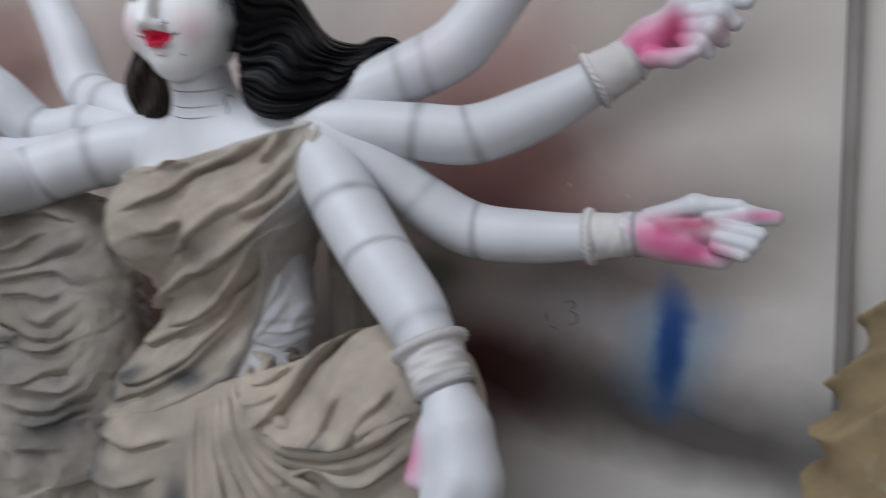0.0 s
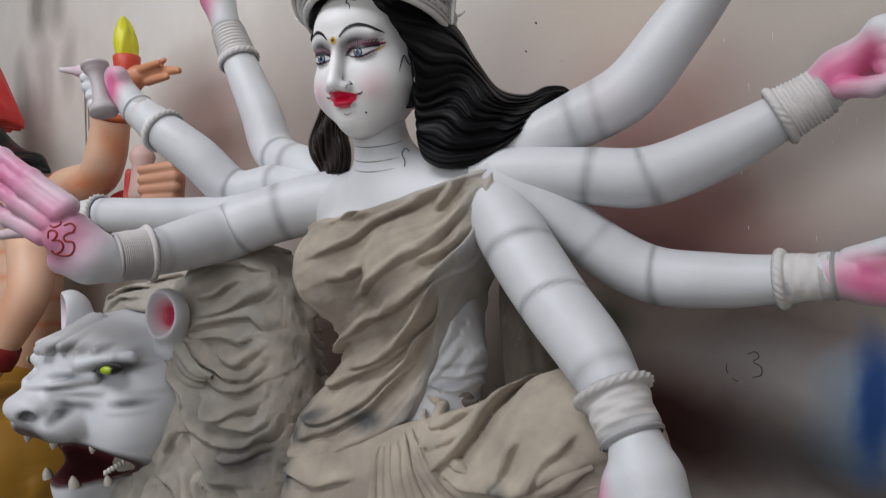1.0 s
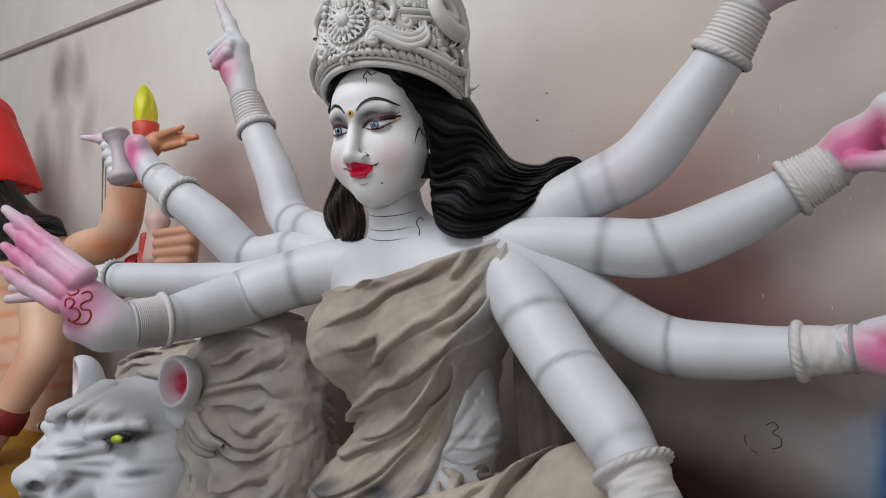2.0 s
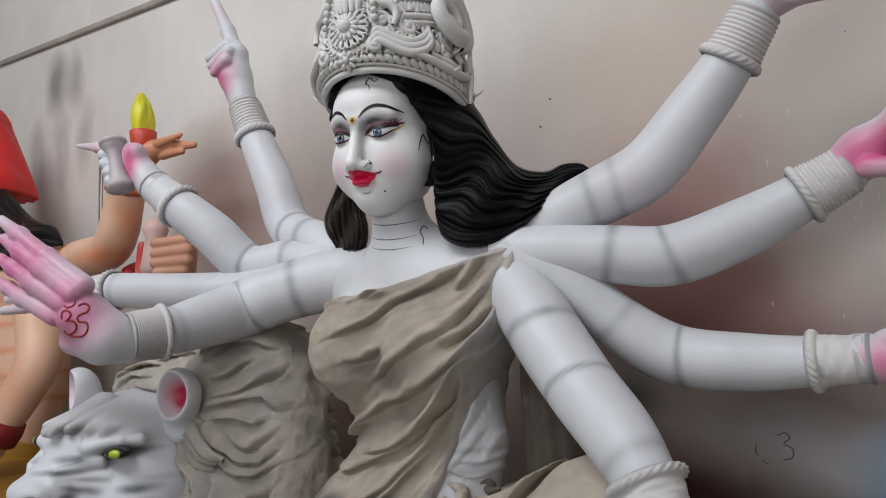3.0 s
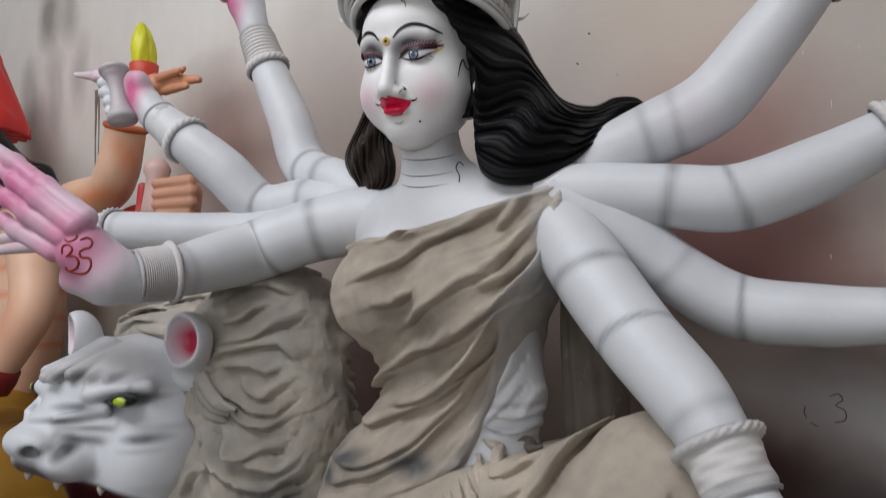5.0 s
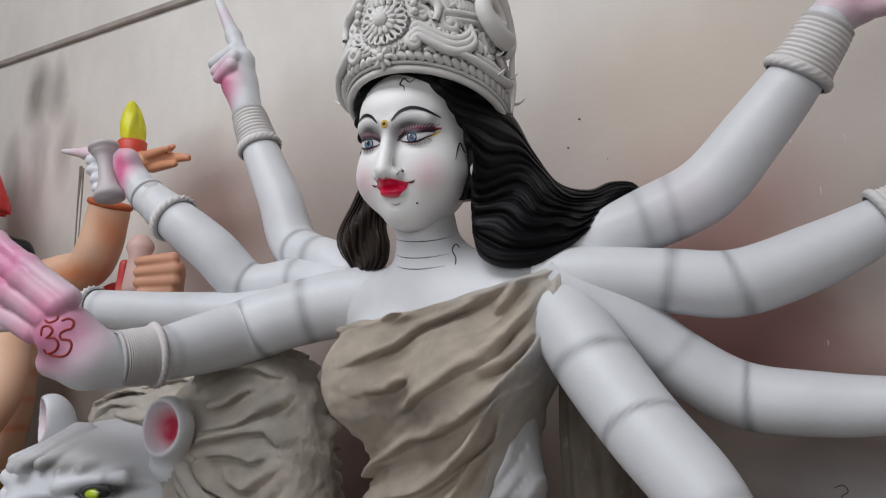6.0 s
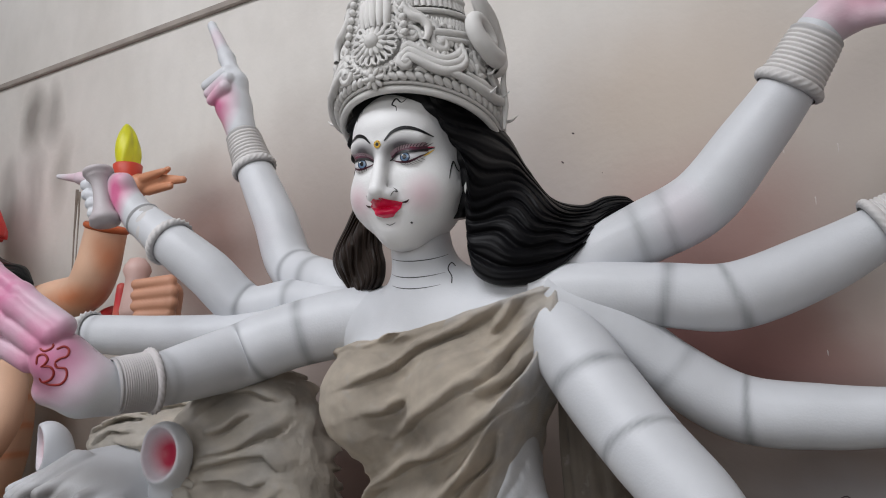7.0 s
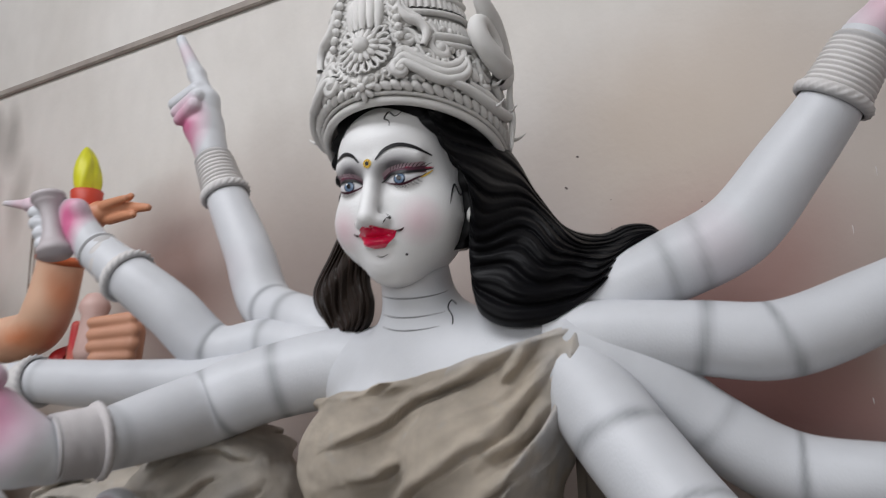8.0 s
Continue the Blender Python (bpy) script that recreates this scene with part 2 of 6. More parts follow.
def fingers(sc, chains, base, spots, k=0.007, step=0.0032, mat=None):
    """A modelled hand: chains of (x, f, z, r), blended."""
    allp = np.array([p for c in chains for p in c])
    lo = (allp[:, :3] - allp[:, 3:] - 0.012).min(0)
    hi = (allp[:, :3] + allp[:, 3:] + 0.012).max(0)

    def field(P):
        d = None
        for i, c in enumerate(chains):
            e = chain(P, c, 0.012)
            d = e if d is None else join(d, e, 0.02 if i < 2 else k)
        return d

    V, Q = skinned(field, lo, hi, step)
    sc.add(V, Q, mat or SKIN, tint(V, base, spots))


def lathe(sc, profile, centre, axis, mat, colour, around=40, wobble=None):
    """A turned body: profile rows of (radius, height) about an axis."""
    ax = Vector(axis).normalized()
    m = np.array(ax.to_track_quat("Z", "Y").to_matrix())
    phi = np.linspace(0, 2 * math.pi, around, endpoint=False)
    V = []
    for r, h in profile:
        V.append(np.stack([r * np.cos(phi), r * np.sin(phi), np.full(around, h)], 1))
    V = np.vstack(V) @ m.T + np.array(centre)
    i, j = np.meshgrid(np.arange(len(profile) - 1), np.arange(around), indexing="ij")
    Q = np.stack([i * around + j, i * around + (j + 1) % around, (i + 1) * around + (j + 1) % around, (i + 1) * around + j], -1).reshape(-1, 4)
    sc.add(V, Q, mat, colour)


def rod(sc, pts, mat, colour, around=10, step=0.003, shape=None):
    """A thin roll of clay or wire along points (x, f, z, r)."""
    V, Q, s, phi = sweep(spline(pts, step), around, shape)
    sc.add(V, Q, mat, colour)
    return V


# ---- the large statue ----
HEAD = np.array((-0.031, 0.045, 0.258))
hy, hp = radians(7), radians(10)
HX = np.array((math.cos(hy), -math.sin(hy), 0.0))
HF = np.array((math.sin(hy) * math.cos(hp), math.cos(hy) * math.cos(hp), -math.sin(hp)))
HU = np.array((math.sin(hy) * math.sin(hp), math.cos(hy) * math.sin(hp), math.cos(hp)))
HM = np.stack([HX, HF, HU])


def head_to(p):
    return np.asarray(p) @ HM + HEAD


def face_field(P):
    d = ball(P, (0, -0.02, 0.045), (0.1, 0.12, 0.115))
    d = join(d, ball(P, (0, 0.028, -0.036), (0.092, 0.092, 0.102)), 0.03)
    d = join(d, ball(P, (0, 0.06, 0.045), (0.07, 0.062, 0.05)), 0.03)
    d = join(d, ball(P, (0, 0.08, -0.112), (0.03, 0.026, 0.026)), 0.045)
    for s in (-1, 1):
        d = join(d, ball(P, (s * 0.046, 0.06, -0.055), (0.042, 0.044, 0.042)), 0.03)
        d = carve(d, ball(P, (s * 0.036, 0.136, 0.002), (0.03, 0.024, 0.015)), 0.02)
        d = join(d, ball(P, (s * 0.037, 0.094, -0.001), (0.024, 0.021, 0.018)), 0.005)
        d = join(d, ball(P, (s * 0.014, 0.128, -0.056), (0.0105, 0.013, 0.0095)), 0.008)
        d = join(d, limb(P, (s * 0.014, 0.113, 0.022), (s * 0.056, 0.096, 0.026), 0.008, 0.007), 0.018)
    d = join(d, limb(P, (0, 0.112, 0.018), (0, 0.142, -0.048), 0.009, 0.0125), 0.012)
    d = join(d, ball(P, (0, 0.114, -0.066), (0.027, 0.013, 0.0088)), 0.008)
    d = join(d, ball(P, (0, 0.114, -0.081), (0.022, 0.0138, 0.0098)), 0.006)
    d = carve(d, ball(P, (0, 0.127, -0.0732), (0.027, 0.009, 0.0016)), 0.004)
    d = carve(d, ball(P, (0, 0.122, -0.096), (0.016, 0.009, 0.006)), 0.012)
    return d


def on_face(x, z, lift=0.0006):
    """The place on the face in front of (x, z) in the head's own frame."""
    x, z = np.broadcast_arrays(np.asarray(x, float), np.asarray(z, float))
    y = np.full(x.shape, 0.2)
    for _ in range(60):
        y = y - 0.85 * face_field(np.stack([x, y, z], -1))
    return np.stack([x, y + lift, z], -1)


def decal(sc, top, bottom, mat, colour, n=28, m=6, lift=0.0006):
    """Brush-painted shape between two curves on the face."""
    def curve(pts):
        p = spline([(a, 0, b) for a, b in pts], 0.0005)
        i = np.linspace(0, len(p) - 1, n)
        return np.stack([np.interp(i, np.arange(len(p)), p[:, 0]), np.interp(i, np.arange(len(p)), p[:, 2])], 1)
    a, b = curve(top), curve(bottom)
    t = np.linspace(0, 1, m)[:, None, None]
    g = a * (1 - t) + b * t
    V = on_face(g[..., 0], g[..., 1], lift).reshape(-1, 3)
    i, j = np.meshgrid(np.arange(m - 1), np.arange(n - 1), indexing="ij")
    Q = np.stack([i * n + j, i * n + j + 1, (i + 1) * n + j + 1, (i + 1) * n + j], -1).reshape(-1, 4)
    if top[0][0] > top[-1][0]:
        Q = Q[:, ::-1]
    sc.add(head_to(V), Q, mat, colour)


def stroke(sc, pts, w, mat, colour, lift=0.0008, taper=True):
    """A brush line of width w along points of the face."""
    p = spline([(a, 0, b) for a, b in pts], 0.0015)[:, (0, 2)]
    t = np.gradient(p, axis=0)
    t /= np.linalg.norm(t, axis=1)[:, None] + 1e-9
    nrm = np.stack([-t[:, 1], t[:, 0]], 1)
    u = np.linspace(0, 1, len(p))
    k = (w / 2 * (np.sin(math.pi * (0.12 + 0.8 * u)) if taper else 1) * np.ones(len(p)))[:, None]
    g = np.stack([p + nrm * k, p - nrm * k])
    V = on_face(g[..., 0], g[..., 1], lift).reshape(-1, 3)
    n = len(p)
    j = np.arange(n - 1)
    sc.add(head_to(V), np.stack([n + j, n + j + 1, j + 1, j], -1), mat, colour)


def disc(sc, x, z, rx, rz, mat, colour, lift):
    ph = np.linspace(0, 2 * math.pi, 24, endpoint=False)
    ring = [(x + rx * q * np.cos(ph), z + rz * q * np.sin(ph)) for q in (0.02, 0.5, 1.0)]
    V = np.vstack([on_face(a, b, lift) for a, b in ring])
    Q = [(i * 24 + j, (i + 1) * 24 + j, (i + 1) * 24 + (j + 1) % 24, i * 24 + (j + 1) % 24) for i in (0, 1) for j in range(24)]
    sc.add(head_to(V), Q, mat, colour)


def torso_field(P):
    d = ball(P, (-0.01, -0.01, -0.07), (0.185, 0.1, 0.15))
    d = join(d, limb(P, (0.17, -0.02, -0.01), (-0.2, -0.01, 0.0), 0.062, 0.062), 0.05)
    d = join(d, limb(P, (-0.03, 0.045, 0.14), (-0.035, 0.005, 0.0), 0.05, 0.06), 0.045)
    d = join(d, ball(P, (0.066, 0.07, -0.13), (0.08, 0.085, 0.082)), 0.045)
    d = join(d, ball(P, (-0.1, 0.075, -0.13), (0.085, 0.085, 0.085)), 0.045)
    d = join(d, ball(P, (0.0, -0.005, -0.28), (0.15, 0.094, 0.16)), 0.07)
    d = join(d, ball(P, (-0.04, 0.0, -0.5), (0.215, 0.15, 0.17)), 0.07)
    return d


def lap_field(P):
    d = ball(P, (-0.03, 0.02, -0.54), (0.195, 0.15, 0.17))
    d = join(d, limb(P, (0.1, 0.03, -0.5), (0.36, 0.05, -0.42), 0.13, 0.115), 0.06)
    d = join(d, limb(P, (0.36, 0.05, -0.42), (0.42, 0.1, -0.75), 0.115, 0.1), 0.06)
    d = join(d, limb(P, (-0.06, 0.04, -0.58), (-0.08, 0.08, -0.95), 0.165, 0.165), 0.08)
    d = join(d, limb(P, (0.1, 0.05, -0.6), (0.15, 0.05, -1.0), 0.16, 0.18), 0.08)
    return d


DRAPE_CREASES = [
    [(0.149, 0.017), (0.112, -0.01), (0.08, -0.03), (0.035, -0.047), (-0.052, -0.1), (-0.1, -0.11)],
    [(0.192, 0.0), (0.175, -0.035), (0.145, -0.068), (0.13, -0.1), (0.075, -0.136), (0.016, -0.168), (-0.03, -0.19)],
    [(0.205, -0.03), (0.195, -0.064), (0.175, -0.101), (0.14, -0.155), (0.061, -0.207), (-0.03, -0.235), (-0.1, -0.275)],
    [(0.19, -0.08), (0.165, -0.137), (0.125, -0.198), (0.08, -0.253), (0.022, -0.297), (-0.062, -0.331), (-0.14, -0.353), (-0.2, -0.352)],
    [(0.125, -0.215), (0.071, -0.288), (0.025, -0.335), (-0.02, -0.373), (-0.071, -0.4), (-0.164, -0.418), (-0.21, -0.415)],
    [(0.11, -0.24), (0.058, -0.314), (0.015, -0.361), (-0.034, -0.402), (-0.097, -0.426), (-0.184, -0.456)],
    [(0.14, -0.185), (0.1, -0.232), (0.05, -0.27), (-0.02, -0.305), (-0.09, -0.318)],
    [(0.002, -0.129), (-0.025, -0.149), (-0.065, -0.153)], [(-0.19, -0.3), (-0.12, -0.292), (-0.06, -0.262)],
    [(0.18, -0.06), (0.155, -0.1), (0.125, -0.125)], [(0.06, 0.0), (0.0, -0.018), (-0.07, -0.04)], [(0.172, 0.02), (0.15, -0.01), (0.12, -0.035)]]
PLEATS = [
    [(0.033, -0.42), (0.05, -0.47), (0.073, -0.53), (0.1, -0.62)], [(0.042, -0.417), (0.066, -0.465), (0.09, -0.52), (0.125, -0.62)], [(0.051, -0.412), (0.08, -0.465), (0.108, -0.52), (0.15, -0.62)],
    [(0.06, -0.406), (0.096, -0.462), (0.13, -0.515), (0.175, -0.6)], [(0.068, -0.398), (0.12, -0.455), (0.165, -0.51), (0.225, -0.58)], [(0.075, -0.389), (0.14, -0.446), (0.2, -0.495), (0.27, -0.54)]]
SWAGS = [
    [(0.075, -0.372), (0.125, -0.404), (0.17, -0.436), (0.215, -0.458), (0.277, -0.456), (0.34, -0.438), (0.42, -0.395)],
    [(0.17, -0.45), (0.2, -0.415), (0.225, -0.375), (0.25, -0.335), (0.285, -0.29)]]
SKIRT_CREASES = [
    [(0.1, -0.36), (0.13, -0.385), (0.165, -0.375), (0.2, -0.35)], [(0.13, -0.4), (0.16, -0.41), (0.19, -0.385)],
    [(0.275, -0.452), (0.3, -0.41), (0.32, -0.37)], [(0.35, -0.44), (0.37, -0.39), (0.4, -0.36)], [(-0.21, -0.5), (-0.078, -0.497), (0.015, -0.475)], [(-0.22, -0.57), (-0.1, -0.565), (0.0, -0.53)],
    [(0.2, -0.53), (0.26, -0.5), (0.36, -0.5), (0.44, -0.44)]]
BELLY_CREASES = [
    [(0.089, -0.336), (0.127, -0.292), (0.142, -0.262)], [(0.143, -0.315), (0.155, -0.291), (0.162, -0.27)], [(0.083, -0.332), (0.12, -0.349), (0.148, -0.339), (0.175, -0.31)],
    [(0.105, -0.29), (0.13, -0.25), (0.14, -0.21)], [(0.1, -0.32), (0.135, -0.325), (0.16, -0.31)]]
MANE_CREASES = [
    [(-0.428, -0.163), (-0.416, -0.129), (-0.37, -0.119), (-0.325, -0.13)], [(-0.44, -0.15), (-0.41, -0.112), (-0.36, -0.1)], [(-0.403, -0.224), (-0.365, -0.216), (-0.323, -0.198), (-0.305, -0.17)],
    [(-0.406, -0.245), (-0.363, -0.233), (-0.314, -0.23), (-0.297, -0.253)], [(-0.41, -0.19), (-0.375, -0.18), (-0.34, -0.155)], [(-0.39, -0.313), (-0.343, -0.339), (-0.305, -0.347), (-0.285, -0.315)],
    [(-0.433, -0.273), (-0.389, -0.32), (-0.356, -0.361), (-0.316, -0.374), (-0.28, -0.35)], [(-0.394, -0.359), (-0.356, -0.405), (-0.319, -0.438), (-0.285, -0.449), (-0.265, -0.416)],
    [(-0.4, -0.4), (-0.36, -0.45), (-0.317, -0.475), (-0.28, -0.47), (-0.262, -0.43)], [(-0.385, -0.45), (-0.354, -0.5), (-0.331, -0.535), (-0.29, -0.55)], [(-0.38, -0.29), (-0.345, -0.312), (-0.315, -0.318), (-0.29, -0.29)],
    [(-0.423, -0.521), (-0.392, -0.551), (-0.362, -0.601)], [(-0.368, -0.512), (-0.352, -0.563), (-0.333, -0.602)], [(-0.45, -0.315), (-0.408, -0.372), (-0.395, -0.435), (-0.41, -0.5)],
    [(-0.375, -0.385), (-0.345, -0.412), (-0.32, -0.418), (-0.29, -0.395)], [(-0.47, -0.29), (-0.43, -0.35), (-0.415, -0.42)], [(-0.4, -0.265), (-0.36, -0.268), (-0.325, -0.28), (-0.3, -0.27)],
    [(-0.45, -0.55), (-0.42, -0.6), (-0.4, -0.68)], [(-0.4, -0.6), (-0.375, -0.66), (-0.33, -0.69)], [(-0.34, -0.49), (-0.31, -0.5), (-0.28, -0.49)]]
for k in range(7):
    x0 = -0.5 + 0.038 * k
    MANE_CREASES.append([(x0, -0.5 - 0.02 * (k % 3)), (x0 + 0.02, -0.6), (x0 + 0.035 - 0.02 * (k % 2), -0.74), (x0 + 0.02, -0.86)])
TUFT_CREASES = [
    [(-0.75, -0.2), (-0.7, -0.17), (-0.62, -0.165)], [(-0.72, -0.215), (-0.66, -0.19), (-0.58, -0.19)], [(-0.68, -0.16), (-0.6, -0.145), (-0.52, -0.15)], [(-0.64, -0.21), (-0.57, -0.215), (-0.5, -0.195)]]


def creased(x, z, lines, depth, width):
    """Folds along given lines: a slit with a full roll above it and a hollow below."""
    out = np.zeros(x.shape)
    for k, line in enumerate(lines):
        p = spline([(a, 0, b) for a, b in line], 0.018)[:, (0, 2)]
        best, side, along = np.full(x.shape, 9.0), np.zeros(x.shape), np.zeros(x.shape)
        for i in range(len(p) - 1):
            e = p[i + 1] - p[i]
            h = np.clip(((x - p[i, 0]) * e[0] + (z - p[i, 1]) * e[1]) / (e @ e), 0, 1)
            dx, dz = x - p[i, 0] - h * e[0], z - p[i, 1] - h * e[1]
            d = np.sqrt(dx * dx + dz * dz)
            near = d < best
            best = np.where(near, d, best)
            side = np.where(near, np.sign(dx * -e[1] + dz * e[0]) * (1 if e[0] < 0 else -1), side)
            along = np.where(near, (i + h) / (len(p) - 1), along)
        fade = np.clip(np.minimum(along, 1 - along) * 5 + 0.12, 0, 1)
        up = best * -side
        roll = np.exp(-((up - width * 0.75) / width) ** 2)
        slit = np.exp(-(best / (width * 0.3)) ** 2)
        hollow = np.exp(-((up + width * 1.3) / (width * 1.3)) ** 2)
        out = out + fade * (depth * roll - 1.05 * depth * slit - 0.3 * depth * hollow)
    return out


def near_surface(P, d, relief, reach=0.04):
    """A relief worked out only where the body's surface is close."""
    out = np.zeros(d.shape)
    close = np.abs(d) < reach
    if close.any():
        out[close] = relief(P[close])
    return out


def drape_folds(P):
    """Folds that fan out from the shoulder and sag to the far hip."""
    x, f, z = P[..., 0], P[..., 1], P[..., 2]
    n = lattice_noise(x * 24 + 5, f * 24, z * 24)
    xw, zw = x + 0.006 * lattice_noise(x * 18, f * 18, z * 18), z + 0.006 * lattice_noise(x * 18 + 9, f * 18, z * 18)
    dx, dz = np.maximum(0.215 - xw, 0.004), np.maximum(0.045 - zw, 0)
    phi = dz / np.sqrt(dx) + lattice_noise(x * 9, f * 9, z * 9) * 0.03
    b = phi / 0.06
    small = np.abs(b - np.floor(b) - 0.5) * 2
    flat = np.clip(np.abs(z + 0.13) / 0.09, 0.25, 1)
    return creased(xw, zw, DRAPE_CREASES, 0.0125, 0.0105) + 0.0028 * small ** 2 * flat + 0.0012 * n + 0.0012 * lattice_noise(x * 75, f * 75, z * 75)


def skirt_folds(P):
    x, f, z = P[..., 0], P[..., 1], P[..., 2]
    n = lattice_noise(x * 22, f * 22, z * 22)
    xw, zw = x + 0.006 * n, z + 0.006 * lattice_noise(x * 18 + 9, f * 18, z * 18)
    return creased(xw - 0.01, zw, SKIRT_CREASES, 0.012, 0.011) + creased(xw - 0.01, zw, SWAGS, 0.024, 0.014) + 0.003 * n + 0.003 * lattice_noise(x * 9, f * 9, z * 9)


def cloth_rolls(sc, lines, r0, r1, colour, lift=0.002, seed=0):
    """Gathered folds of cloth that lie on the lap: flattened rolls, pinched at their start."""
    rnd = random.Random(seed)
    for line in lines:
        q = spline([(a + 0.01, 0.4, b) for a, b in line], 0.004)
        for _ in range(60):
            q = q - np.array((0, 0.8, 0)) * np.minimum(lap_field(q), torso_field(q))[:, None]
        q[:, 1] = np.clip(q[:, 1], 0.02, 0.3)
        t = np.linspace(0, 1, len(q))
        r = (r0 + (r1 - r0) * t) * np.clip(t * 12, 0.3, 1) * np.clip((1 - t) * 10, 0.3, 1) * (1 + 0.1 * np.sin(t * 9 + rnd.uniform(0, 6)))
        ph0 = rnd.uniform(0, 6)
        V, Q, d, phi = sweep(np.concatenate([q + (0, lift, 0), r[:, None]], 1), 18, lambda e, ph: 1 + 0.14 * np.sin(2 * ph + ph0) + 0.08 * np.sin(5 * ph + 25 * e))
        sc.add(V, Q, CLAY, clay_colour(V) * np.array(colour))


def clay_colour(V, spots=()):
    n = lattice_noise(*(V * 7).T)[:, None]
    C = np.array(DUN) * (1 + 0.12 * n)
    # spots: dark patches along the folds, crease shade put into the clay colour
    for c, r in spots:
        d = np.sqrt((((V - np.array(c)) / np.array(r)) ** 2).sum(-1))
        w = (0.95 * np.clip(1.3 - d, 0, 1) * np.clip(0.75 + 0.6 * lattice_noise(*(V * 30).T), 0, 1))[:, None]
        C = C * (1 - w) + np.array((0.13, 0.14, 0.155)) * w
    return C


def hair_sheet(sc, upper, lower, front, bulge, strands, seed, colour, root=None):
    """Modelled hair flowing between two edges, with rounded grooved locks on its front."""
    n, m = 120, strands * 11

    def even(pts, n=120):
        p = spline(pts, 0.002)
        s = np.concatenate([[0], np.cumsum(np.linalg.norm(np.diff(p, axis=0), axis=1))])
        u = np.linspace(0, s[-1], n)
        return np.stack([np.interp(u, s, p[:, k]) for k in range(3)], 1)
    A, B = even(upper), even(lower)
    fr = np.array(front) / np.linalg.norm(front)
    u = np.linspace(0, 1, n)[:, None]
    v = np.linspace(0, 1, m)[None, :]
    wob = 0.08 * np.sin(u * 8 + seed + 3.5 * v) + 0.045 * np.sin(u * 17 + v * 11 + seed) + 0.03 * lattice_noise(u * 4 + 0 * v, v * 7 + 0 * u, np.full((n, m), seed * 1.3))
    k = (v + wob * np.sin(math.pi * v)) * strands
    groove = np.abs(np.sin(k * math.pi)) ** 0.7
    fine = np.abs(np.sin(k * math.pi * 2.6 + 1 + 2 * u))
    width = np.linalg.norm(A - B, axis=1)[:, None]
    depth = np.clip(width / 0.12, 0.12, 1)
    rise = bulge * np.sqrt(np.clip(np.sin(math.pi * v), 0, 1)) * depth + (0.0085 * groove + 0.0018 * fine) * depth * (0.45 + 0.9 * hashed(np.floor(k).astype(np.int64), np.full(k.shape, seed), np.zeros(k.shape, np.int64)))
    G = A[:, None] * (1 - v[..., None]) + B[:, None] * v[..., None]
    if root:
        R = even(root, m)
        G = G + np.clip(1 - u / 0.45, 0, 1)[..., None] ** 2 * (R - G[0])[None]
    rise = rise + 0.009 * np.sin(u * 15 + v * 8 + seed) * np.sin(math.pi * v) * depth
    for sign in (1, -1):
        V = G + fr * (rise if sign > 0 else -0.6 * rise)[..., None]
        V = V.reshape(-1, 3)
        i, j = np.meshgrid(np.arange(n - 1), np.arange(m - 1), indexing="ij")
        Q = np.stack([i * m + j, i * m + j + 1, (i + 1) * m + j + 1, (i + 1) * m + j], -1).reshape(-1, 4)
        nrm = np.cross(V[Q[:, 1]] - V[Q[:, 0]], V[Q[:, 3]] - V[Q[:, 0]]).sum(0) @ fr
        sc.add(V, Q if nrm * sign > 0 else Q[:, ::-1], HAIR, np.array(colour))


def crown_at(th, h, out=0.0):
    """A place on the crown: angle from the front (to her left positive), height over its lower edge."""
    a = 0.135 - 0.26 * np.clip(h - 0.04, 0, 0.16) - 0.28 * np.clip(0.03 - h, 0, 0.03) + out
    z0 = 0.102 - 0.06 * (1 - np.cos(th))
    return head_to(np.stack([0.008 + a * np.sin(th), -0.012 + 1.02 * a * np.cos(th), z0 + h], -1))


